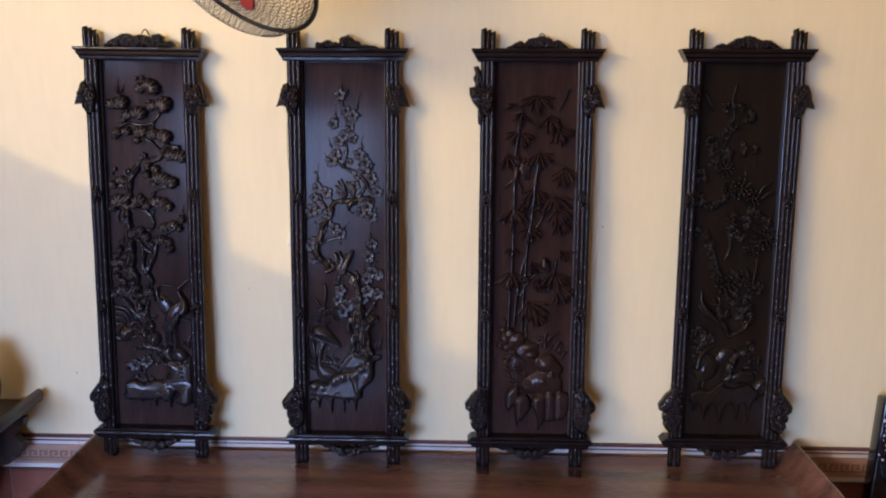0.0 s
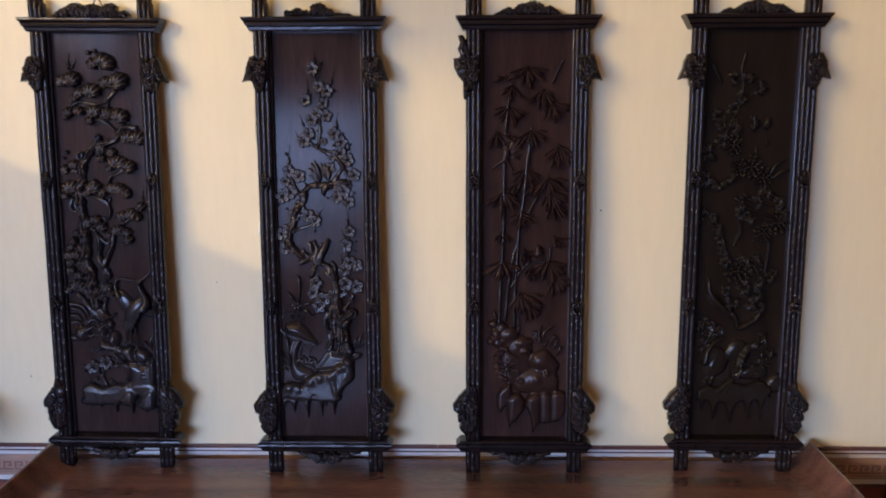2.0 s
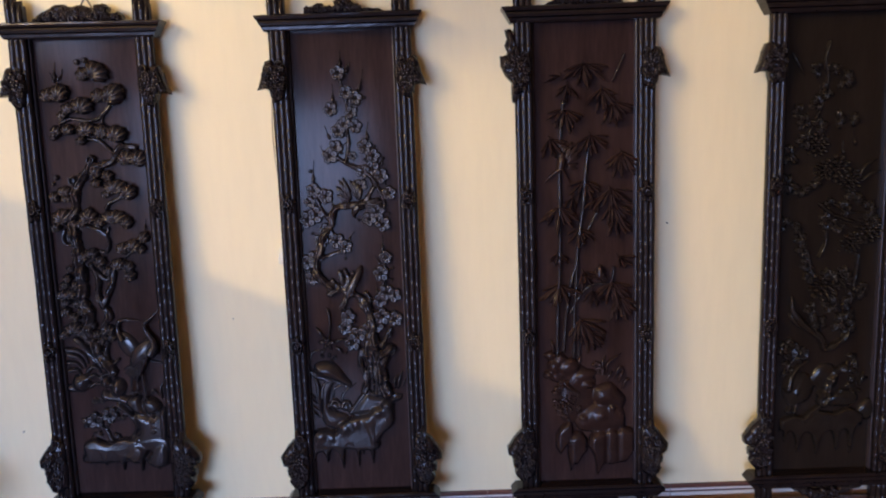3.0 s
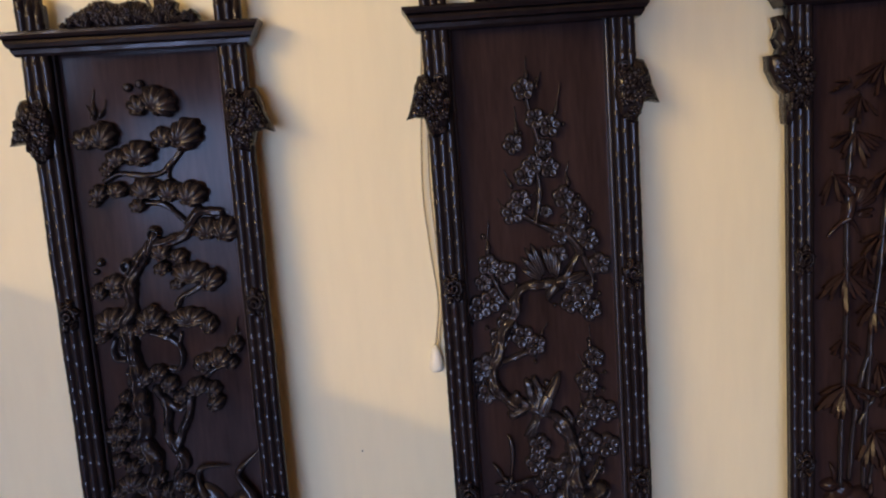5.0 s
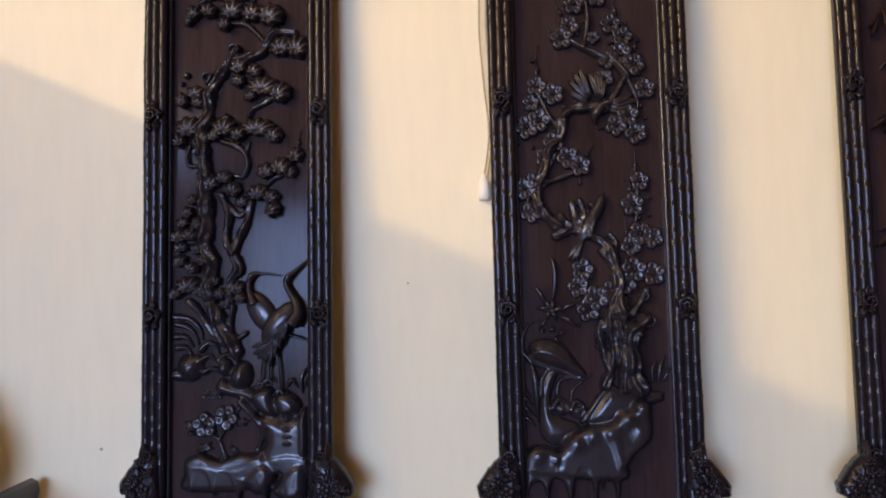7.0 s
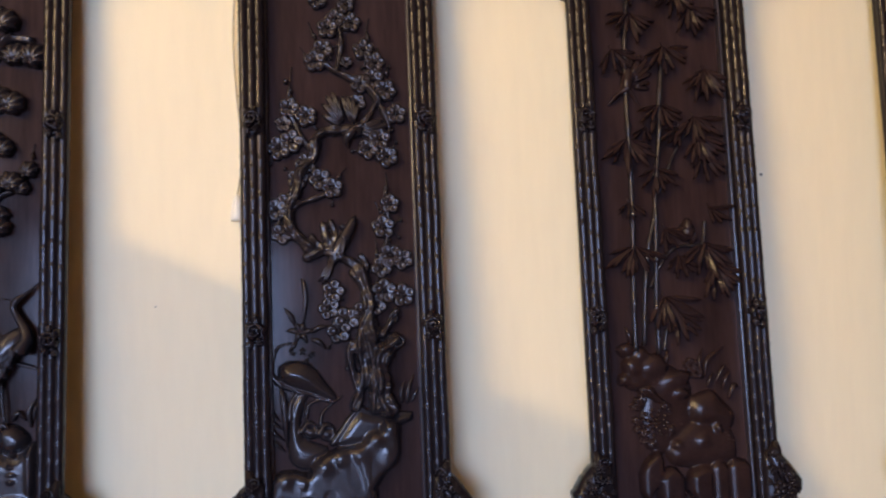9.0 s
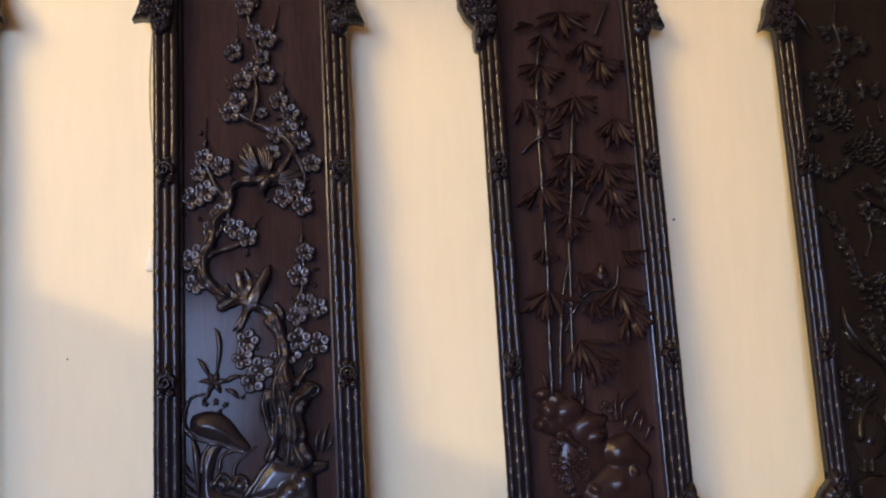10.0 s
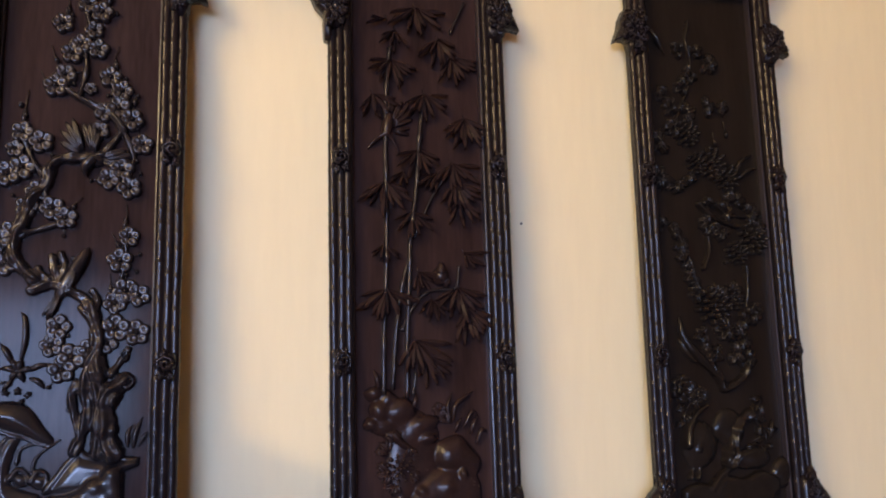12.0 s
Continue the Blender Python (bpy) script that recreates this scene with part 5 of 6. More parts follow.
def carve_animals_pine(p):
    bm = bmesh.new()
    dome(bm, 4.2, 49.6, 4.9, 2.5, 1.0, -58, 7, 26, lambda u, a: (1, 1 - 0.2 * max(0, math.cos(a))), 0.1)
    neck(bm, [(7.4, 56.4, 0.10), (5.5, 56.7, 0.24), (3.6, 56.8, 0.40), (2.3, 56.4, 0.62), (1.8, 55.1, 0.5), (2.0, 53.3, 0.62), (2.9, 51.4, 1.0)], 0.5)
    part("carved_crane", bm, LOOK["relief"], p, "plain carved crane behind another")
    bm = bmesh.new()
    dome(bm, 7.0, 47.5, 5.4, 2.5, 1.6, 52, 8, 30, lambda u, a: (1, 1 - 0.2 * max(0, -math.cos(a))), 0.5)
    neck(bm, [(12.8, 59.6, 0.09), (11.4, 58.2, 0.24), (10.0, 56.9, 0.42), (9.1, 56.2, 0.62), (8.6, 55.0, 0.55), (9.4, 53.3, 0.62), (10.6, 51.3, 0.85), (10.8, 49.5, 1.15), (9.8, 47.9, 1.4)], 0.8)
    for k in range(4):
        feathers(bm, (9.7 - 1.0 * k, 49.6 - 1.35 * k), [(5.6 - 0.85 * k + 0.9 * j, 47.2 - 1.55 * k - 0.7 * j) for j in range(4)], 0.36, 1.55 - 0.16 * k)
    feathers(bm, (6.2, 45.2), [(2.2, 43.8), (2.5, 42.6), (3.3, 41.8), (4.4, 41.5), (5.6, 42.2)], 0.5, 0.6)
    ob = part("carved_crane", bm, LOOK["relief"], p, "plain carved standing crane with a folded wing")
    for pts in ([(4.4, 43.2), (4.1, 40.4), (4.0, 37.8)], [(5.6, 43.2), (5.5, 40.2), (5.5, 38.2)], [(6.8, 43.6), (7.2, 39.8), (7.5, 36.3)]):
        bm = neck(bmesh.new(), [(x, z, 0.24) for x, z in pts], 0.9)
        x, z = pts[-1]
        for dx in (-1.3, -0.5, 0.9):
            neck(bm, [(x, z + 0.2, 0.24), (x + 0.6 * dx, z - 0.4, 0.24), (x + dx, z - 0.9, 0.14)], 1.3)
        part("leg", bm, LOOK["relief"], ob)


def carve_animals_plum(p):
    bm = dome(bmesh.new(), 1.9, 83.7, 2.4, 1.3, 1.1, -8, 6, 20, None, 0.3)
    neck(bm, [(2.4, 83.8, 0.9), (1.4, 82.6, 0.85), (1.1, 81.7, 0.6), (1.4, 80.6, 0.1)], 0.5)
    feathers(bm, (1.0, 84.2), [(-2.9, 86.6), (-2.9, 88.6), (-2.2, 90.0), (-1.2, 90.6)], 0.62, 0.45)
    feathers(bm, (2.2, 84.4), [(0.5, 90.0), (1.5, 90.0), (2.4, 89.4), (3.1, 88.2)], 0.62, 0.6)
    feathers(bm, (2.6, 83.8), [(7.2, 82.6), (8.4, 83.6), (8.6, 84.7), (7.6, 85.4)], 0.75, 0.4)
    part("carved_songbird", bm, LOOK["relief"], p, "plain carved bird with spread wings")
    bm = dome(bmesh.new(), -0.5, 63.6, 4.2, 1.3, 1.3, 60, 6, 22, None, 0.3)
    neck(bm, [(2.3, 68.9, 0.1), (1.8, 68.0, 0.7), (1.2, 66.6, 0.95), (0.2, 64.8, 1.1)], 0.5)
    feathers(bm, (0.9, 66.2), [(-1.9, 60.4), (-1.2, 60.9), (-0.5, 61.6)], 0.42, 1.0)
    feathers(bm, (-1.2, 62.4), [(-4.2, 57.8), (-3.6, 57.4), (-3.0, 57.6)], 0.42, 0.6)
    part("carved_songbird", bm, LOOK["relief"], p, "plain carved perching bird")
    for pts in ([(-2.2, 62.8), (-2.9, 65.4), (-3.3, 67.4)], [(-1.8, 63.4), (-1.2, 65.6), (-2.0, 67.8)], [(-3.6, 63.6), (-4.8, 64.6), (-5.2, 65.4)]):
        branch(p, pts, 0.6, 0.55)
    for x, z in ((-3.3, 67.5), (-1.9, 67.9), (0.0, 67.0), (-0.7, 65.8), (-5.9, 62.0)):
        knob(p, x, z, 0.6, 0.6)


def carve_animals_bamboo(p):
    bm = dome(bmesh.new(), -5.7, 92.6, 3.0, 1.15, 1.2, 80, 6, 20, None, 0.3)
    neck(bm, [(-5.8, 91.0, 0.7), (-7.2, 90.2, 0.4), (-8.4, 89.2, 0.35), (-9.5, 87.9, 0.12)], 0.4)
    neck(bm, [(-5.6, 90.8, 0.5), (-4.6, 89.4, 0.3), (-3.5, 87.5, 0.1)], 0.4)
    feathers(bm, (-5.4, 92.2), [(-0.9, 94.0), (-0.6, 95.6), (-1.6, 96.8), (-3.0, 97.4)], 0.62, 0.4)
    feathers(bm, (-5.6, 93.4), [(-4.6, 97.2), (-5.6, 97.6), (-6.6, 96.8)], 0.5, 0.4)
    feathers(bm, (-5.0, 91.4), [(-1.6, 91.0), (-1.4, 92.2)], 0.45, 0.35)
    part("carved_songbird", bm, LOOK["relief"], p, "plain carved bird in flight")
    bm = dome(bmesh.new(), 3.6, 64.6, 1.9, 1.6, 1.5, 80, 6, 20, None, 0.3)
    neck(bm, [(3.7, 66.9, 0.5), (3.5, 66.2, 0.8), (3.4, 65.0, 0.9)], 0.7)
    feathers(bm, (3.8, 65.2), [(5.4, 62.9), (4.6, 62.4)], 0.5, 0.8)
    part("carved_songbird", bm, LOOK["relief"], p, "plain carved round bird")


def carve_animals_chrysanthemum(p):
    leaf_run(p, [(-9.0, 45.5), (-7.5, 41.0), (-9.2, 37.0), (-7.0, 33.0)], 9, 1.9)
    leaf_run(p, [(8.5, 40.5), (6.5, 37.0), (8.8, 33.0), (5.0, 30.0)], 9, 1.9)
    carved_bird(p, "carved_pheasant", (-7.4, 50.6, 3.8, 1.5, -48), [(-8.9, 57.0, 0.15), (-8.9, 55.6, 0.5), (-8.7, 53.2, 0.7), (-6.6, 50.0, 1.0), (-2.6, 46.4, 0.7), (1.4, 42.4, 0.25)],
                [(-5.8, 49.6, 2.6, 1.0, -45)], "plain carved long-tailed bird")


# ---- the frame that the four panels share ----
def reed_mesh(z0, z1, r, seed, cut=0.0):
    """A bamboo-like reed with swollen, slightly uneven joints. cut: how far its top slants."""
    rng = random.Random(seed)
    bm = bmesh.new()
    zs, rs, z = [z0], [r * 0.9], z0 + rng.uniform(1.0, 3.5)
    while z < z1 - 1.5:
        for dz, f in ((-0.9, 0.962), (-0.32, 1.02), (0.0, 1.045), (0.22, 0.935), (0.7, 0.965)):
            zs.append(z + dz)
            rs.append(r * f)
        z += rng.uniform(2.0, 4.8)
    zs.append(z1)
    rs.append(r * 0.95)
    wob = rng.random() * 40
    rings = []
    for zz, rr in zip(zs, rs):
        dx = 0.10 * noise.noise(Vector((wob, zz * 0.11, 0)))
        dy = 0.08 * noise.noise(Vector((wob, zz * 0.14, 5)))
        rings.append([bm.verts.new(((dx + rr * math.cos(a)) * C, (dy + rr * math.sin(a)) * C, (zz + (cut * math.cos(a) if zz == z1 else 0)) * C)) for a in [2 * math.pi * k / 10 for k in range(10)]])
    for a, b in zip(rings, rings[1:]):
        for k in range(10):
            bm.faces.new((a[k], a[(k + 1) % 10], b[(k + 1) % 10], b[k]))
    bm.faces.new(rings[0][::-1])
    bm.faces.new(rings[-1])
    return mesh_of("reed", bm, FRAME)


REEDS = [[reed_mesh(0.0, 134.2 + 0.5 * j, 0.88, 10 * s + j, 0.3) for j in range(3)] for s in range(3)]


def leafplate(bm, outline, centre, h, yf):
    """A pierced-edge carved leaf: an uneven outline swelling to the middle, cut by curling veins."""
    s = RNG.random() * 60
    cx, cz = centre
    edge = []
    n = len(outline)
    for i in range(n):
        (xa, za), (xb, zb) = outline[i], outline[(i + 1) % n]
        for k in range(4):
            t = k / 4
            w = 0.16 * noise.noise(Vector((s + xa + t * 2.1, za + t * 1.7, 0)))
            edge.append((xa + (xb - xa) * t + w, za + (zb - za) * t - w))
    m, rings = len(edge), 8
    front = bm.verts.new((cx * C, yf - h * C, cz * C))
    back = bm.verts.new((cx * C, yf + 0.022, cz * C))
    prev, fresh = None, []
    for i in range(1, rings + 1):
        u = i / rings
        ring = []
        for x, z in edge:
            px, pz = cx + (x - cx) * u, cz + (z - cz) * u
            v = noise.noise(Vector((px * 1.05 + s, pz * 1.05, 0))) + 0.7 * noise.noise(Vector((px * 2.4 + s, pz * 2.4, 4)))
            vein = abs(math.sin(px * 1.5 + pz * 0.9 + 2.4 * v + s)) ** 0.6
            y = yf - C * h * (1 - u ** 3) ** 0.5 * (0.62 + 0.5 * vein + 0.35 * v)
            ring.append(bm.verts.new((px * C, y, pz * C)))
        for k in range(m):
            j = (k + 1) % m
            fresh.append(bm.faces.new((front, ring[k], ring[j]) if prev is None else (prev[k], ring[k], ring[j], prev[j])))
        prev = ring
    low = [bm.verts.new((x * C, yf + 0.020, z * C)) for x, z in edge]
    for k in range(m):
        j = (k + 1) % m
        fresh.append(bm.faces.new((prev[k], low[k], low[j], prev[j])))
        fresh.append(bm.faces.new((low[k], back, low[j])))
    bmesh.ops.recalc_face_normals(bm, faces=fresh)
    return bm


def rosette(bm, x, z, r, yf):
    for i in range(5):
        a = 2 * math.pi * i / 5 + 0.4
        blobs(bm, x + 0.6 * r * math.cos(a), z + 0.6 * r * math.sin(a), 0.5 * r, yf)
    blobs(bm, x, z, 0.35 * r, yf - 0.003)


def blobs(bm, x, z, r, yf):
    """A small round berry."""
    rings = []
    for i in range(1, 5):
        a = math.pi * i / 5
        rings.append([bm.verts.new(((x + r * math.sin(a) * math.cos(0.7854 * k)) * C, yf - 0.8 * r * C * math.cos(a), (z + r * math.sin(a) * math.sin(0.7854 * k)) * C)) for k in range(8)])
    tip, tail = bm.verts.new((x * C, yf - 0.8 * r * C, z * C)), bm.verts.new((x * C, yf + 0.8 * r * C, z * C))
    for k in range(8):
        j = (k + 1) % 8
        bm.faces.new((tip, rings[0][k], rings[0][j]))
        for a, b in zip(rings, rings[1:]):
            bm.faces.new((a[k], b[k], b[j], a[j]))
        bm.faces.new((rings[-1][k], tail, rings[-1][j]))


def foliage(bm, spots, yf):
    """A run of small overlapping carved leaves."""
    for x, z, rx, rz, rot, h in spots:
        ca, sa = math.cos(radians(rot)), math.sin(radians(rot))
        pts = []
        for k in range(10):
            a = 2 * math.pi * k / 10
            g = 1.0 if k % 2 else 0.78
            px, pz = rx * g * 1.12 * math.cos(a), rz * g * 1.12 * math.sin(a)
            pts.append((x + ca * px - sa * pz, z + sa * px + ca * pz))
        leafplate(bm, pts, (x, z), h * 0.8, yf)
    return bm


def leafy(bm, outline, centre):
    """Small pointed leaves that curl out over a carved bracket towards its edge."""
    cx, cz = centre
    for i, (x, z) in enumerate(outline):
        d = RNG.uniform(0.36, 0.64)
        px, pz = cx + d * (x - cx), cz + d * (z - cz)
        rot = math.degrees(math.atan2(z - cz, x - cx)) + RNG.uniform(-30, 30)
        foliage(bm, [(px, pz, RNG.uniform(0.8, 1.15), RNG.uniform(0.42, 0.62), rot, 0.75)], RNG.uniform(-0.008, -0.003))
    return bm


def rail_mesh(name, profile):
    """A moulded cross rail. profile: z, front and half length of each edge, from below; the ends slope with it."""
    bm = bmesh.new()
    rows = []
    for z, y, half in profile:
        xs = [-half + (2 * half) * k / 24 for k in range(25)]
        rows.append([bm.verts.new((x * C, y + 0.0006 * noise.noise(Vector((0.35 * x, z, 3))), (z + 0.05 * noise.noise(Vector((0.3 * x, z, 8)))) * C)) for x in xs])
    backs = [[bm.verts.new((x * C, 0.044, z * C)) for x in (-half, half)] for z, y, half in profile]
    for (a, b), (c, d) in zip(zip(rows, backs), zip(rows[1:], backs[1:])):
        for k in range(24):
            bm.faces.new((a[k], a[k + 1], c[k + 1], c[k]))
        bm.faces.new((b[0], a[0], c[0], d[0]))
        bm.faces.new((a[-1], b[1], d[1], c[-1]))
    bm.faces.new(rows[0][::-1] + [backs[0][0], backs[0][1]])
    bm.faces.new(rows[-1] + [backs[-1][1], backs[-1][0]])
    return mesh_of(name, bm, FRAME, False)


STEPS = ((0.0, 0.0045, -1.9), (0.35, 0.0015, -1.7), (0.95, 0.0005, -1.3), (1.1, 0.0035, -1.3), (1.3, -0.0025, -1.1), (1.9, -0.0042, -0.75), (2.3, -0.0030, -0.55),
         (2.45, 0.0005, -0.5), (2.65, -0.0058, -0.35), (3.1, -0.0080, 0.0), (3.5, -0.0078, 0.15), (3.7, -0.0050, 0.1))
RAIL_TOP = rail_mesh("top_rail", [(125.7 + z, y, 19.45 + half) for z, y, half in STEPS])
RAIL_LOW = rail_mesh("bottom_rail", [(6.4 + z, y, 19.7 - 0.75 * abs(z - 2.1) ** 1.4) for z, y, half in STEPS])


def curl(bm, x, z, y):
    """A small raised scroll."""
    q = [((x + (0.2 + 0.08 * k) * math.cos(0.9 * k)) * C, y + 0.0006 * k, (z + (0.2 + 0.08 * k) * math.sin(0.9 * k)) * C) for k in range(12)]
    sweep(bm, q, [0.0022] * 12, 6)


def upper_bracket(s, double=False):
    outline = [(13.2, 117.6), (14.4, 118.6), (15.6, 118.2), (16.4, 119.4), (17.8, 119.0), (18.5, 117.4), (18.9, 115.4), (19.5, 114.0), (20.1, 112.2), (18.7, 112.6), (17.3, 112.4),
               (17.0, 110.8), (16.0, 109.2), (14.8, 109.6), (13.6, 110.6), (13.0, 113.6)]
    if double:
        outline = outline[:3] + [(16.2, 120.2), (16.6, 122.6), (17.6, 124.4), (18.9, 124.2), (18.3, 122.4), (19.0, 120.8), (18.2, 119.6), (18.6, 118.4), (20.2, 118.2), (20.0, 115.8), (19.0, 113.6),
                                 (17.6, 112.0), (17.6, 109.6), (17.4, 107.4), (16.6, 107.0), (16.2, 109.2)] + outline[13:]
    bm = leafplate(bmesh.new(), [(s * x, z) for x, z in outline], (s * 16.2, 114.6), 1.3, 0.006)
    for x, z, r in ((15.2, 115.6, 1.2), (17.0, 113.8, 0.9), (14.2, 112.8, 0.9), (13.9, 117.0, 0.75), (15.8, 111.2, 0.8), (14.6, 110.4, 0.6), (16.6, 117.0, 0.8), (13.6, 114.8, 0.6)):
        rosette(bm, s * x, z, r, -0.008)
    for x, z in ((16.0, 112.6), (14.4, 118.2), (17.6, 115.6)):
        curl(bm, s * x, z, -0.010)
    return leafy(bm, [(s * x, z) for x, z in outline], (s * 16.2, 114.6))


def lower_bracket(s):
    outline = [(13.4, 25.0), (14.8, 26.2), (15.8, 27.6), (16.6, 27.2), (16.6, 25.2), (17.6, 24.4), (18.6, 23.2), (19.6, 21.8), (20.5, 20.4), (20.3, 18.8), (18.9, 18.7), (18.4, 18.0), (19.2, 17.0),
               (19.0, 15.4), (18.0, 15.2), (18.7, 13.8), (18.2, 12.8), (16.8, 11.4), (15.0, 11.8), (13.6, 13.4), (13.0, 18.0)]
    bm = leafplate(bmesh.new(), [(s * x, z) for x, z in outline], (s * 16.4, 19.0), 1.3, 0.006)
    for x, z, r in ((15.6, 19.6, 1.3), (17.4, 21.2, 1.0), (16.4, 16.0, 0.9), (14.6, 22.6, 0.8), (15.8, 24.4, 0.8), (14.2, 17.2, 0.8), (15.4, 14.0, 0.9), (17.2, 14.8, 0.7), (17.9, 17.6, 0.7), (13.8, 20.6, 0.6), (18.6, 20.2, 0.7)):
        rosette(bm, s * x, z, r, -0.008)
    for x, z in ((16.8, 19.4), (15.0, 25.4), (16.4, 13.0), (14.6, 15.4)):
        curl(bm, s * x, z, -0.010)
    return leafy(bm, [(s * x, z) for x, z in outline], (s * 16.4, 19.0))


CRESTS = (  # silhouettes of the four crests, from one end to the other
    [(-11.4, 129.5), (-7.6, 131.6), (-6.3, 132.1), (-4.5, 133.1), (-3.1, 133.0), (-1.5, 132.4), (0.1, 132.8), (1.6, 132.7), (3.1, 131.6), (3.9, 130.4), (4.8, 133.0), (5.8, 133.0), (6.6, 131.1), (7.4, 130.4), (9.0, 131.3), (9.6, 130.4), (10.9, 129.5)],
    [(-7.6, 129.5), (-7.1, 131.0), (-6.0, 130.8), (-4.4, 131.6), (-3.1, 130.9), (-1.8, 131.0), (-0.9, 130.4), (-0.2, 132.0), (0.7, 132.7), (2.0, 132.6), (2.9, 131.4), (4.4, 131.3), (5.2, 130.3), (7.0, 130.2), (9.2, 130.0), (10.5, 129.5)],
    [(-9.5, 129.5), (-7.4, 130.4), (-5.2, 131.4), (-3.8, 130.8), (-2.0, 132.2), (-0.4, 132.4), (1.2, 132.9), (3.0, 132.3), (4.2, 131.2), (5.6, 131.7), (7.2, 130.7), (9.0, 129.5)],
    [(-10.0, 129.5), (-7.6, 130.8), (-5.6, 130.6), (-3.6, 131.9), (-1.6, 132.5), (0.4, 133.0), (2.2, 132.2), (4.0, 131.6), (5.8, 131.8), (7.6, 130.7), (9.8, 129.5)])


def crest(kind):
    """Leaves, flowers and scrolls along the rail, close together, with a pierced upper edge."""
    q = spline(CRESTS[kind], 3)
    bm = bmesh.new()
    for i, (x, z) in enumerate(q[1:-1]):
        rise = z - 129.0
        rot = 90 - 25 * math.sin(1.7 * i) - 4 * x
        foliage(bm, [(x, 129.2 + 0.52 * rise, 0.55 * rise, 0.5 + 0.14 * rise, rot, 0.9 + 0.3 * (i % 2))], 0.012 - 0.002 * (i % 3))
        if i % 3 == 1 and rise > 1.4:
            rosette(bm, x, 129.3 + 0.55 * rise, 0.62, 0.002)
    return bm


def apron(kind):
    f = -1 if kind % 2 else 1
    spots = [(-8.2, 5.9, 2.2, 0.7, -6, 0.7), (-5.6, 5.2, 2.0, 1.1, -12, 1.0), (-3.0, 4.5, 1.9, 1.5, 10, 1.3), (-0.4, 4.6, 1.7, 1.4, 0, 1.4), (2.2, 4.2, 1.8, 1.7, -10, 1.3),
             (4.4, 5.0, 1.8, 1.2, 20, 1.0), (6.4, 5.8, 1.7, 0.7, 8, 0.7), (-1.6, 3.4, 1.3, 1.0, 30, 1.0), (1.0, 3.2, 1.1, 0.8, 0, 1.0)]
    return foliage(bmesh.new(), [(f * x, z, rx, rz, f * r, h) for x, z, rx, rz, r, h in spots], 0.010)


def side_knot(s, z):
    spots = [(13.7, z + 0.5, 0.95, 0.9, 30, 1.1), (15.2, z - 0.3, 1.0, 1.0, -25, 1.2), (14.4, z + 1.7, 0.7, 1.1, 0, 0.9), (15.6, z + 1.2, 0.7, 1.0, 10, 0.9), (14.0, z - 1.5, 0.8, 0.9, 0, 1.0), (15.4, z - 1.9, 0.65, 0.9, 0, 0.8)]
    bm = foliage(bmesh.new(), [(s * x, zz, rx, rz, s * r, h) for x, zz, rx, rz, r, h in spots], 0.004)
    q = [(s * (14.7 + (0.25 + 0.11 * k) * math.cos(0.9 * k)) * C, -0.010 + 0.0006 * k, (z + 0.2 + (0.25 + 0.11 * k) * math.sin(0.9 * k)) * C) for k in range(13)]
    return sweep(bm, q, [0.0024] * 13, 6)


def carved_panel(x, y, lean, tilt, kind, label, carving, animals, spread=(0.0, 0.0)):
    LOOK["relief"] = (CARVED, CARVED, CARVED_RED, CARVED_BLACK)[kind]
    p = thing("carved_wall_panel", pose(x, y, 0.44, -lean, tilt, 0), label, "carved panel", "four carved panels in a row")
    part("board", boxed(-0.135 - spread[0], 0.135 + spread[1], YB0, 0.046, 0.09, 1.275, bevel=0.001), (BOARD, BOARD, BOARD_RED, BOARD_BLACK)[kind], p, "smooth lacquered rosewood board", smooth=False)
    for s in (-1, 1):
        stile = part("stile", boxed(min(s * 0.127, s * 0.164), max(s * 0.127, s * 0.164), 0.016, 0.036, 0.0, 1.335, bevel=0.003), FRAME, p, "upright of three bamboo-shaped reeds", smooth=False)
        off = s * spread[s > 0]
        stile.location.x = off
        part("inner_moulding", boxed(min(s * 0.122, s * 0.1268), max(s * 0.122, s * 0.1268), 0.022, YB0 + 0.002, 0.10, 1.26, bevel=0.002), MOULDING, stile, "slim inner moulding beside the board", smooth=False)
        for j in range(3):
            ob = new("reed", REEDS[(kind + (s > 0)) % 3][j if s < 0 else 2 - j])
            ob.parent = stile
            ob.location = (s * (0.1335 + 0.0131 * j), 0.0135 + 0.001 * (j != 1), 0)
        part("upper_bracket", upper_bracket(s, kind == 2 and s < 0), FRAME, p, "carved leaf bracket on the upright").location.x = off
        part("lower_bracket", lower_bracket(s), FRAME, p, "carved leaf bracket on the upright").location.x = off
        for z in (85.0, 49.5):
            part("side_knot", side_knot(s, z), FRAME, p).location.x = off
    for nm, me in (("top_rail", RAIL_TOP), ("bottom_rail", RAIL_LOW)):
        ob = new(nm, me)
        ob.parent = p
    part("crest", crest(kind), FRAME, p, "pierced carved leaf crest")
    part("apron", apron(kind), FRAME, p, "carved leaf scroll under the rail")
    if kind < 3:
        pts = [[(-0.3, 132.6), (0.4, 134.2), (1.1, 134.8), (1.8, 134.2), (3.1, 131.6)], [(0.3, 131.9), (0.8, 133.2), (1.6, 133.4), (2.3, 132.0)], [(0.2, 131.5), (0.7, 133.8), (1.8, 133.6), (2.2, 131.6)]][kind]
        q = spline([(a * C, 0.034, b * C) for a, b in pts], 4)
        part("hanging_loop", sweep(bmesh.new(), q, [0.0022 if kind == 0 else 0.0018] * len(q), 6), STEEL, p, "bent wire hanging loop")
    carving(p)
    animals(p)
    rockwork(p)
    return p


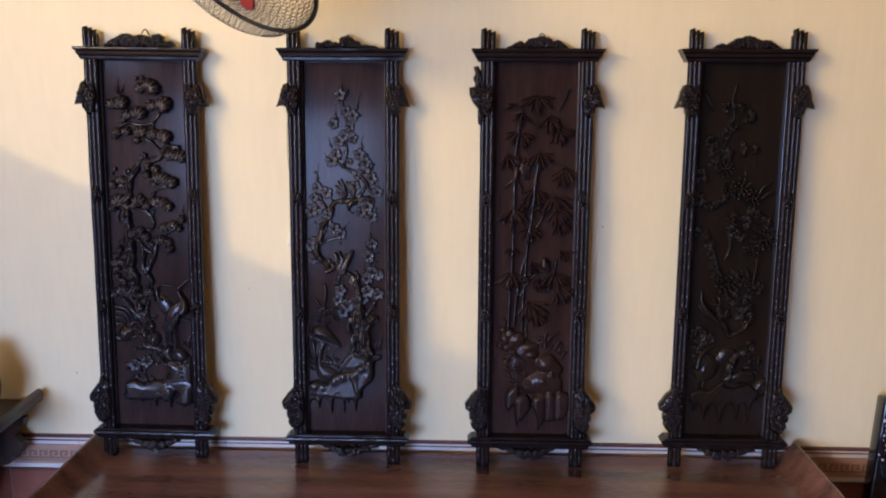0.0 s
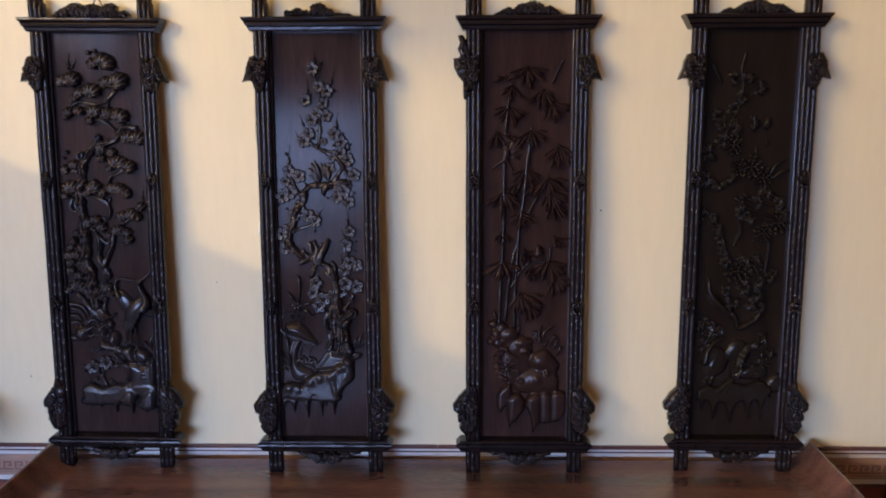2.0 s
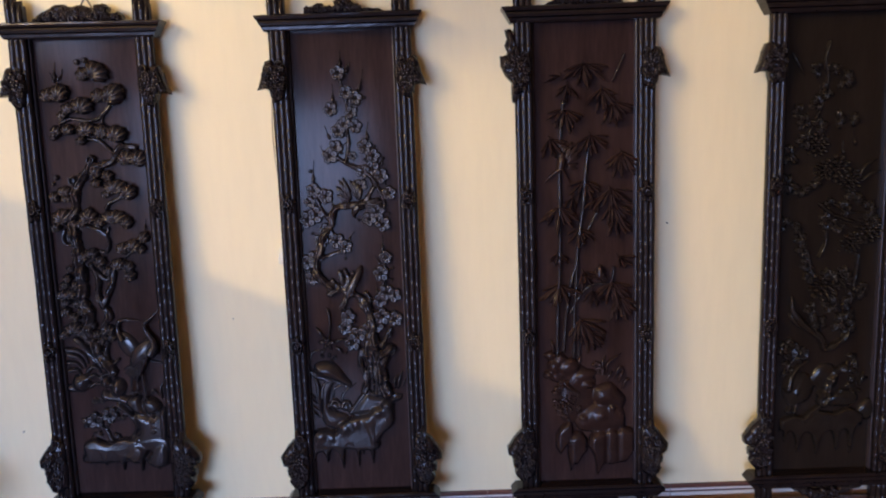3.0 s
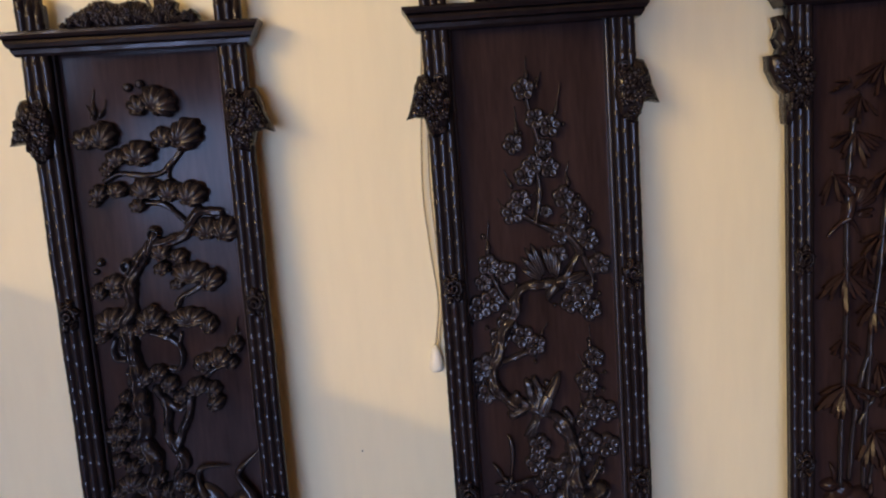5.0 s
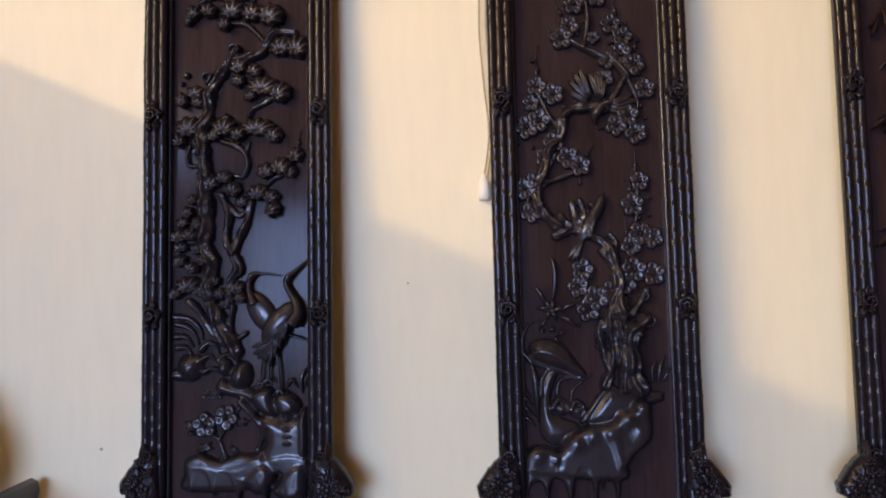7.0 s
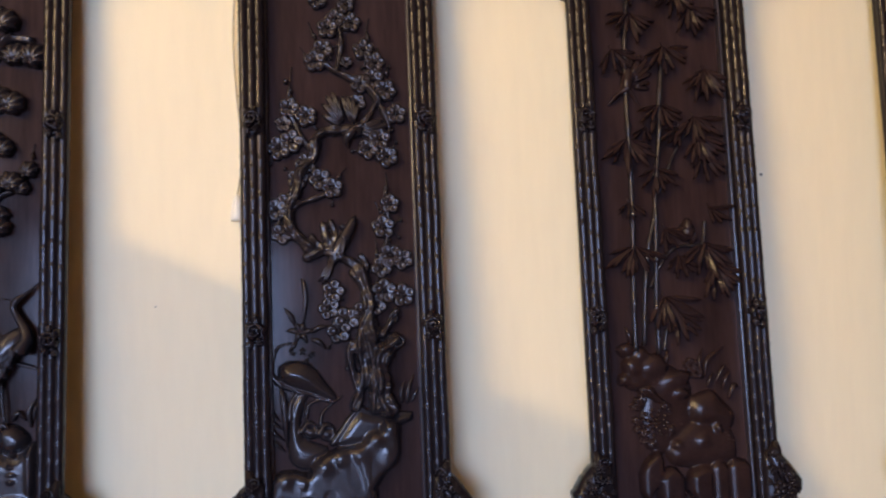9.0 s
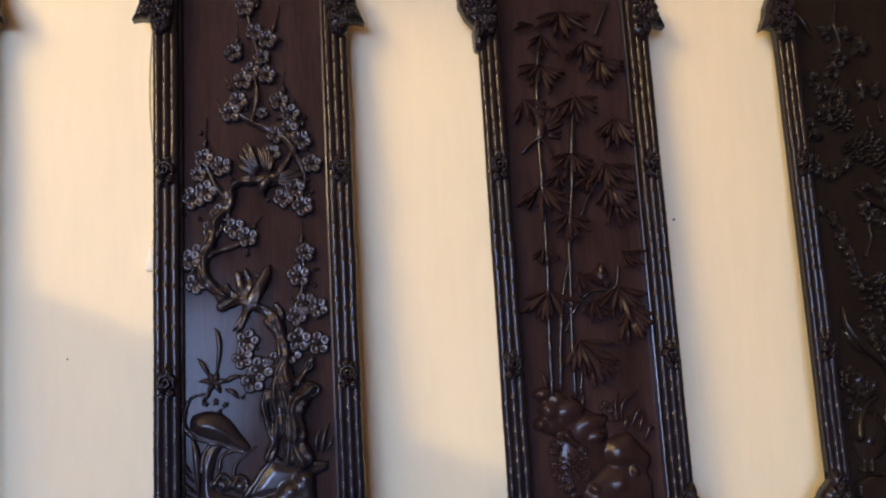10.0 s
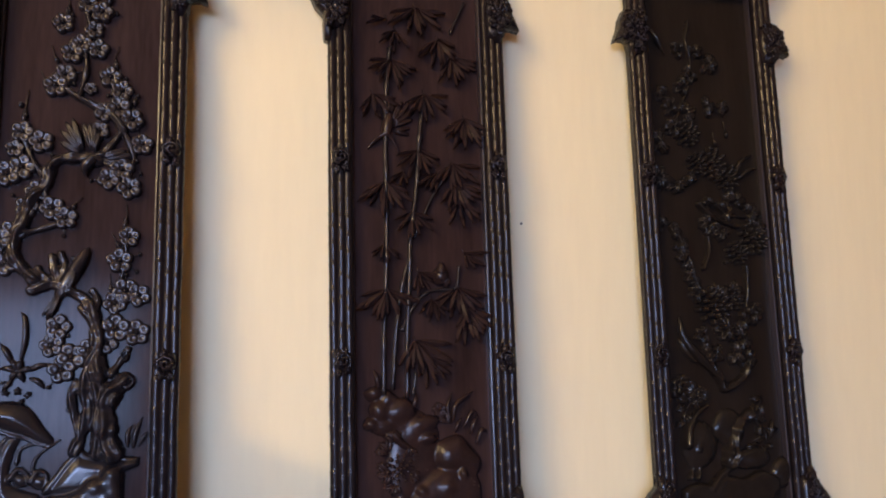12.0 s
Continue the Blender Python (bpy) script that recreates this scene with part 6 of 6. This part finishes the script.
carved_panel(-1.000, 2.394, 2.6, 0.7, 0, "dark rosewood panel carved with pine trees and cranes, leaning on the wall", carve_pine, carve_animals_pine, (0.003, 0.002))
carved_panel(-0.374, 2.371, 3.5, 0.0, 1, "dark rosewood panel carved with a plum tree in blossom, leaning on the wall", carve_plum, carve_animals_plum)
carved_panel(0.204, 2.373, 3.4, 0.0, 2, "dark rosewood panel carved with bamboo and rocks, leaning on the wall", carve_bamboo, carve_animals_bamboo)
carved_panel(0.8155, 2.390, 2.8, 0.0, 3, "nearly black wooden panel carved with chrysanthemums, leaning on the wall", carve_chrysanthemum, carve_animals_chrysanthemum, (0.003, 0.003))


# ---- the low wooden bed platform under the panels ----
def dished_top(x0, x1, y0, y1, z, lip, reach, thick):
    """A thick plank top whose two ends curl up into rounded lips."""
    n = 14
    upper = [(x0 + reach * t, z + lip * (1 - t) ** 2.2) for t in [i / n for i in range(n + 1)]] + [(x1 - reach * (1 - i / n), z + lip * (i / n) ** 2.2) for i in range(n + 1)]
    lower = [(a, b - thick) for a, b in upper]
    ends_r = [(x1 + 0.012, z + lip - 0.006), (x1 + 0.016, z + lip - 0.5 * thick), (x1 + 0.010, z + lip - thick + 0.004)]
    ends_l = [(2 * (x0 + x1) / 2 - a, b) for a, b in ends_r][::-1]
    outline = upper + ends_r + lower[::-1] + ends_l
    bm = extrude_profile(bmesh.new(), outline, y0, y1)
    return bm


bed = thing("wooden_bed_platform", pose(0, 0, 0), "low brown hardwood bed platform with upturned ends", "bed")
bm = dished_top(-1.205, 1.060, 0.78, 2.464, 0.44, 0.064, 0.085, 0.05)
top = part("bed_top", bm, BED, bed, "worn brown polished plank top")
mod = top.modifiers.new("round", "BEVEL")
mod.width, mod.segments, mod.limit_method = 0.008, 3, "ANGLE"
for s, y in ((1, 0.83), (-1, 2.42)):
    part("apron_board", boxed(-1.0, 0.84, y - 0.02, y + 0.02, 0.24, 0.388, bevel=0.006), BED, bed, smooth=False)
for x in (-1.02, 0.86):
    part("end_board", boxed(x - 0.02, x + 0.02, 0.86, 2.39, 0.24, 0.388, bevel=0.006), BED, bed, smooth=False)
    for y in (0.87, 2.38):
        bm = bmesh.new()
        q = spline([(x, y, 0.388), (x * 1.0, y, 0.26), (x * 0.98, y, 0.10), (x * 1.01, y, 0.0)], 5)
        sweep(bm, q, [0.06 - 0.022 * math.sin(math.pi * i / (len(q) - 1)) for i in range(len(q))], 12)
        part("leg", bm, BED, bed)

# ---- side table with a jar, beside the bed ----
side = thing("side_table", pose(0, 0, 0), "old dark wooden side table with upturned ends against the wall", "table")
bm = dished_top(-2.08, -1.408, 2.02, 2.478, 0.600, 0.040, 0.07, 0.045)
part("table_top", bm, DARKWOOD, side, "dark plank top with an upturned lip")
part("bracket", extrude_profile(bmesh.new(), [(-1.60, 0.556), (-1.437, 0.556), (-1.442, 0.535), (-1.474, 0.512), (-1.478, 0.492), (-1.452, 0.468), (-1.458, 0.436), (-1.492, 0.418), (-1.500, 0.395), (-1.545, 0.380), (-1.60, 0.30)], 2.425, 2.455), DARKWOOD, side, "scroll-cut corner bracket", smooth=False)
for x in (-2.0, -1.60):
    for y in (2.08, 2.40):
        bm = bmesh.new()
        s = 1 if x > -1.7 else -1
        q = spline([(x + s * 0.0, y, 0.556), (x + s * 0.035, y, 0.48), (x + s * 0.01, y, 0.36), (x - s * 0.03, y, 0.15), (x + s * 0.02, y, 0.0)], 6)
        sweep(bm, q, [0.055 - 0.03 * math.sin(0.5 * math.pi * i / (len(q) - 1)) for i in range(len(q))], 12)
        part("leg", bm, DARKWOOD, side)
for y in (2.06, 2.42):
    part("apron_board", extrude_profile(bmesh.new(), [(-1.98 + 0.36 * i / 16, 0.556) for i in range(17)] + [(-1.62 - 0.36 * i / 16, 0.47 - 0.05 * abs(math.cos(math.pi * i / 8))) for i in range(17)], y - 0.012, y + 0.012), DARKWOOD, side, "scalloped apron", smooth=False)
jar = thing("pottery_jar", pose(-1.535, 2.33, 0.6005), "dark glazed round pottery jar on the side table", "jar")
part("body", lathe(bmesh.new(), [(0.045, 0), (0.055, 0.01), (0.075, 0.05), (0.083, 0.09), (0.078, 0.13), (0.06, 0.165), (0.045, 0.18), (0.05, 0.195), (0.042, 0.197), (0.038, 0.18)]), GLAZE, jar)
part("lid", lathe(bmesh.new(), [(0.052, 0.198), (0.051, 0.204), (0.03, 0.214), (0.012, 0.218), (0.014, 0.228), (0.006, 0.235)], 24), GLAZE, jar)

# ---- lacquered armchair on the other side ----
chair = thing("lacquered_armchair", pose(0, 0, 0), "black lacquered armchair inlaid with mother-of-pearl", "chair")
PX, PY, PZ = 1.338, 2.44, 0.672
for x, lean in ((PX, -0.022), (PX + 0.52, 0.022)):
    for y in (PY, PY - 0.42):
        bm = boxed(x - 0.031, x + 0.031, y - 0.028, y + 0.028, 0.0, PZ, bevel=0.010)
        for v in bm.verts:
            v.co.x += lean * (1 - v.co.z / PZ)
        part("post", bm, LACQUER, chair)
    part("arm", boxed(x - 0.026, x + 0.026, PY - 0.39, PY - 0.0285, PZ - 0.06, PZ - 0.012, bevel=0.012), LACQUER, chair)
part("seat", boxed(PX + 0.034, PX + 0.486, PY - 0.44, PY + 0.02, 0.36, 0.40, bevel=0.008), LACQUER, chair)
part("back", boxed(PX + 0.034, PX + 0.486, PY - 0.01, PY + 0.015, 0.402, PZ - 0.03, bevel=0.006), LACQUER, chair)
rng = random.Random(5)
for i in range(11):
    z = 0.47 + 0.0165 * i
    s = rng.uniform(0.0018, 0.0045)
    x = PX + rng.uniform(-0.024, -0.006) - 0.022 * (1 - z / PZ)
    bm = bmesh.new()
    n = rng.choice((4, 5, 6))
    vs = [(x + s * rng.uniform(0.6, 1.1) * math.cos(2 * math.pi * k / n), z + s * 1.3 * rng.uniform(0.6, 1.1) * math.sin(2 * math.pi * k / n)) for k in range(n)]
    extrude_profile(bm, vs, PY - 0.0295, PY - 0.0275)
    part("inlay", bm, PEARL, chair, smooth=False)
bm = boxed(PX + 0.006, PX + 0.0095, PY - 0.0295, PY - 0.0275, 0.44, 0.54)
for v in bm.verts:
    v.co.x += -0.022 * (1 - v.co.z / PZ)
part("inlay_strip", bm, PEARL, chair, "thin pale inlaid strip", smooth=False)

# ---- wall fan ----
AXIS = Vector((-0.44, -0.57, -0.69)).normalized()
fan = thing("wall_fan", Matrix.Translation((-0.558, 2.02, 1.924)) @ AXIS.to_track_quat("Z", "Y").to_matrix().to_4x4(), "black wire wall fan with a red badge", "fan")
R = 0.222


def ring(bm, r, z, thick, n=64, seg=6):
    return sweep(bm, [(r * math.cos(2 * math.pi * k / n), r * math.sin(2 * math.pi * k / n), z) for k in range(n)], [thick] * n, seg, closed=True)


part("rim", ring(bmesh.new(), R, 0, 0.0060, 72, 10), WIRE, fan, "thick black rim")


def cage(depth, count, thick, twist):
    bm = bmesh.new()
    for i in range(count):
        for s in (1, -1):
            a0 = 2 * math.pi * i / count
            pts = []
            for k in range(9):
                t = k / 8
                r = R * (1 - t) + 0.035 * t
                a = a0 + s * twist * t
                pts.append((r * math.cos(a), r * math.sin(a), depth * min(1, 0.15 + 3.2 * t) ** 0.6 if k else 0))
            sweep(bm, pts, [thick] * 9, 4)
    return bm


part("front_guard", cage(0.072, 84, 0.00078, 0.75), WIRE, fan, "fine spiral wire guard")
part("rear_guard", cage(-0.095, 56, 0.00080, 0.6), WIRE, fan, "fine wire guard")
bm = bmesh.new()
for z in (0.069, 0.076):
    vs = [bm.verts.new((0.019 * math.cos(a) * (1 if z < 0.07 else 0.86), (0.068 if math.sin(a) > 0 else -0.068) + 0.019 * math.sin(a) * (1 if z < 0.07 else 0.86), z)) for a in [2 * math.pi * (k + 0.5) / 24 for k in range(24)]]
    if z < 0.07:
        low = vs
for k in range(24):
    bm.faces.new((low[k], low[(k + 1) % 24], vs[(k + 1) % 24], vs[k]))
bm.faces.new(vs)
bm.faces.new(low[::-1])
part("badge", bm, RED, fan, "long red plastic badge", smooth=False).matrix_basis = pose(0.082, -0.029, 0, 0, 0, -44)
part("hub", lathe(bmesh.new(), [(0.03, -0.02), (0.036, -0.01), (0.036, 0.02), (0.02, 0.03)], 20), WIRE, fan)
part("motor", lathe(bmesh.new(), [(0.05, -0.20), (0.062, -0.18), (0.062, -0.11), (0.045, -0.098)], 24), WIRE, fan, "black motor housing")
back = AXIS * -0.19
inv = fan.matrix_basis.inverted()
p0, p1 = Vector((-0.558, 2.02, 1.924)) + back, Vector((-0.70, 2.505, 2.02))
bm = bmesh.new()
sweep(bm, [inv @ p0, inv @ (p0 * 0.4 + p1 * 0.6 + Vector((0, 0, 0.04))), inv @ p1], [0.014, 0.012, 0.014], 10)
part("wall_arm", bm, WIRE, fan)

# ---- cord, pull and marks on the wall ----
pull = thing("pull_cord", pose(-0.556, 2.496, 1.147), "thin tan cord with an ivory plastic pull", "cord")
bm = bmesh.new()
for dx, bow in ((0.0, 0.016), (0.006, -0.004)):
    q = spline([(dx, 0.002, 0.02), (dx + 0.011, 0.002, 0.10), (dx + 0.008 - 0.3 * bow, 0.002, 0.20), (dx + 0.004 - 0.3 * bow, 0.003, 0.32), (dx + 0.016, 0.004, 0.55)], 6)
    sweep(bm, q, [0.0016] * len(q), 6)
part("cord", bm, CORD, pull)
part("pull_knob", lathe(bmesh.new(), [(0.010, -0.022), (0.0125, -0.018), (0.011, 0.0), (0.007, 0.016), (0.003, 0.024)], 16), IVORY, pull)
# the widest disc is a faint grey smudge, the others are nail heads
for x, z, r in ((0.424, 1.193, 0.0024), (-1.289, 0.684, 0.0030), (0.225 - 0.55, 0.83, 0.0018), (-0.70, 0.98, 0.0015)):
    solid("nail_or_smudge", lathe(bmesh.new(), [(r, 0), (r, 0.0015), (r * 0.6, 0.0022)], 10), DARKWOOD if r < 0.0025 else SMUDGE, "tiny nail head or grey smudge on the cream wall", "nail", m=pose(x, YB, z, 90, 0, 0))
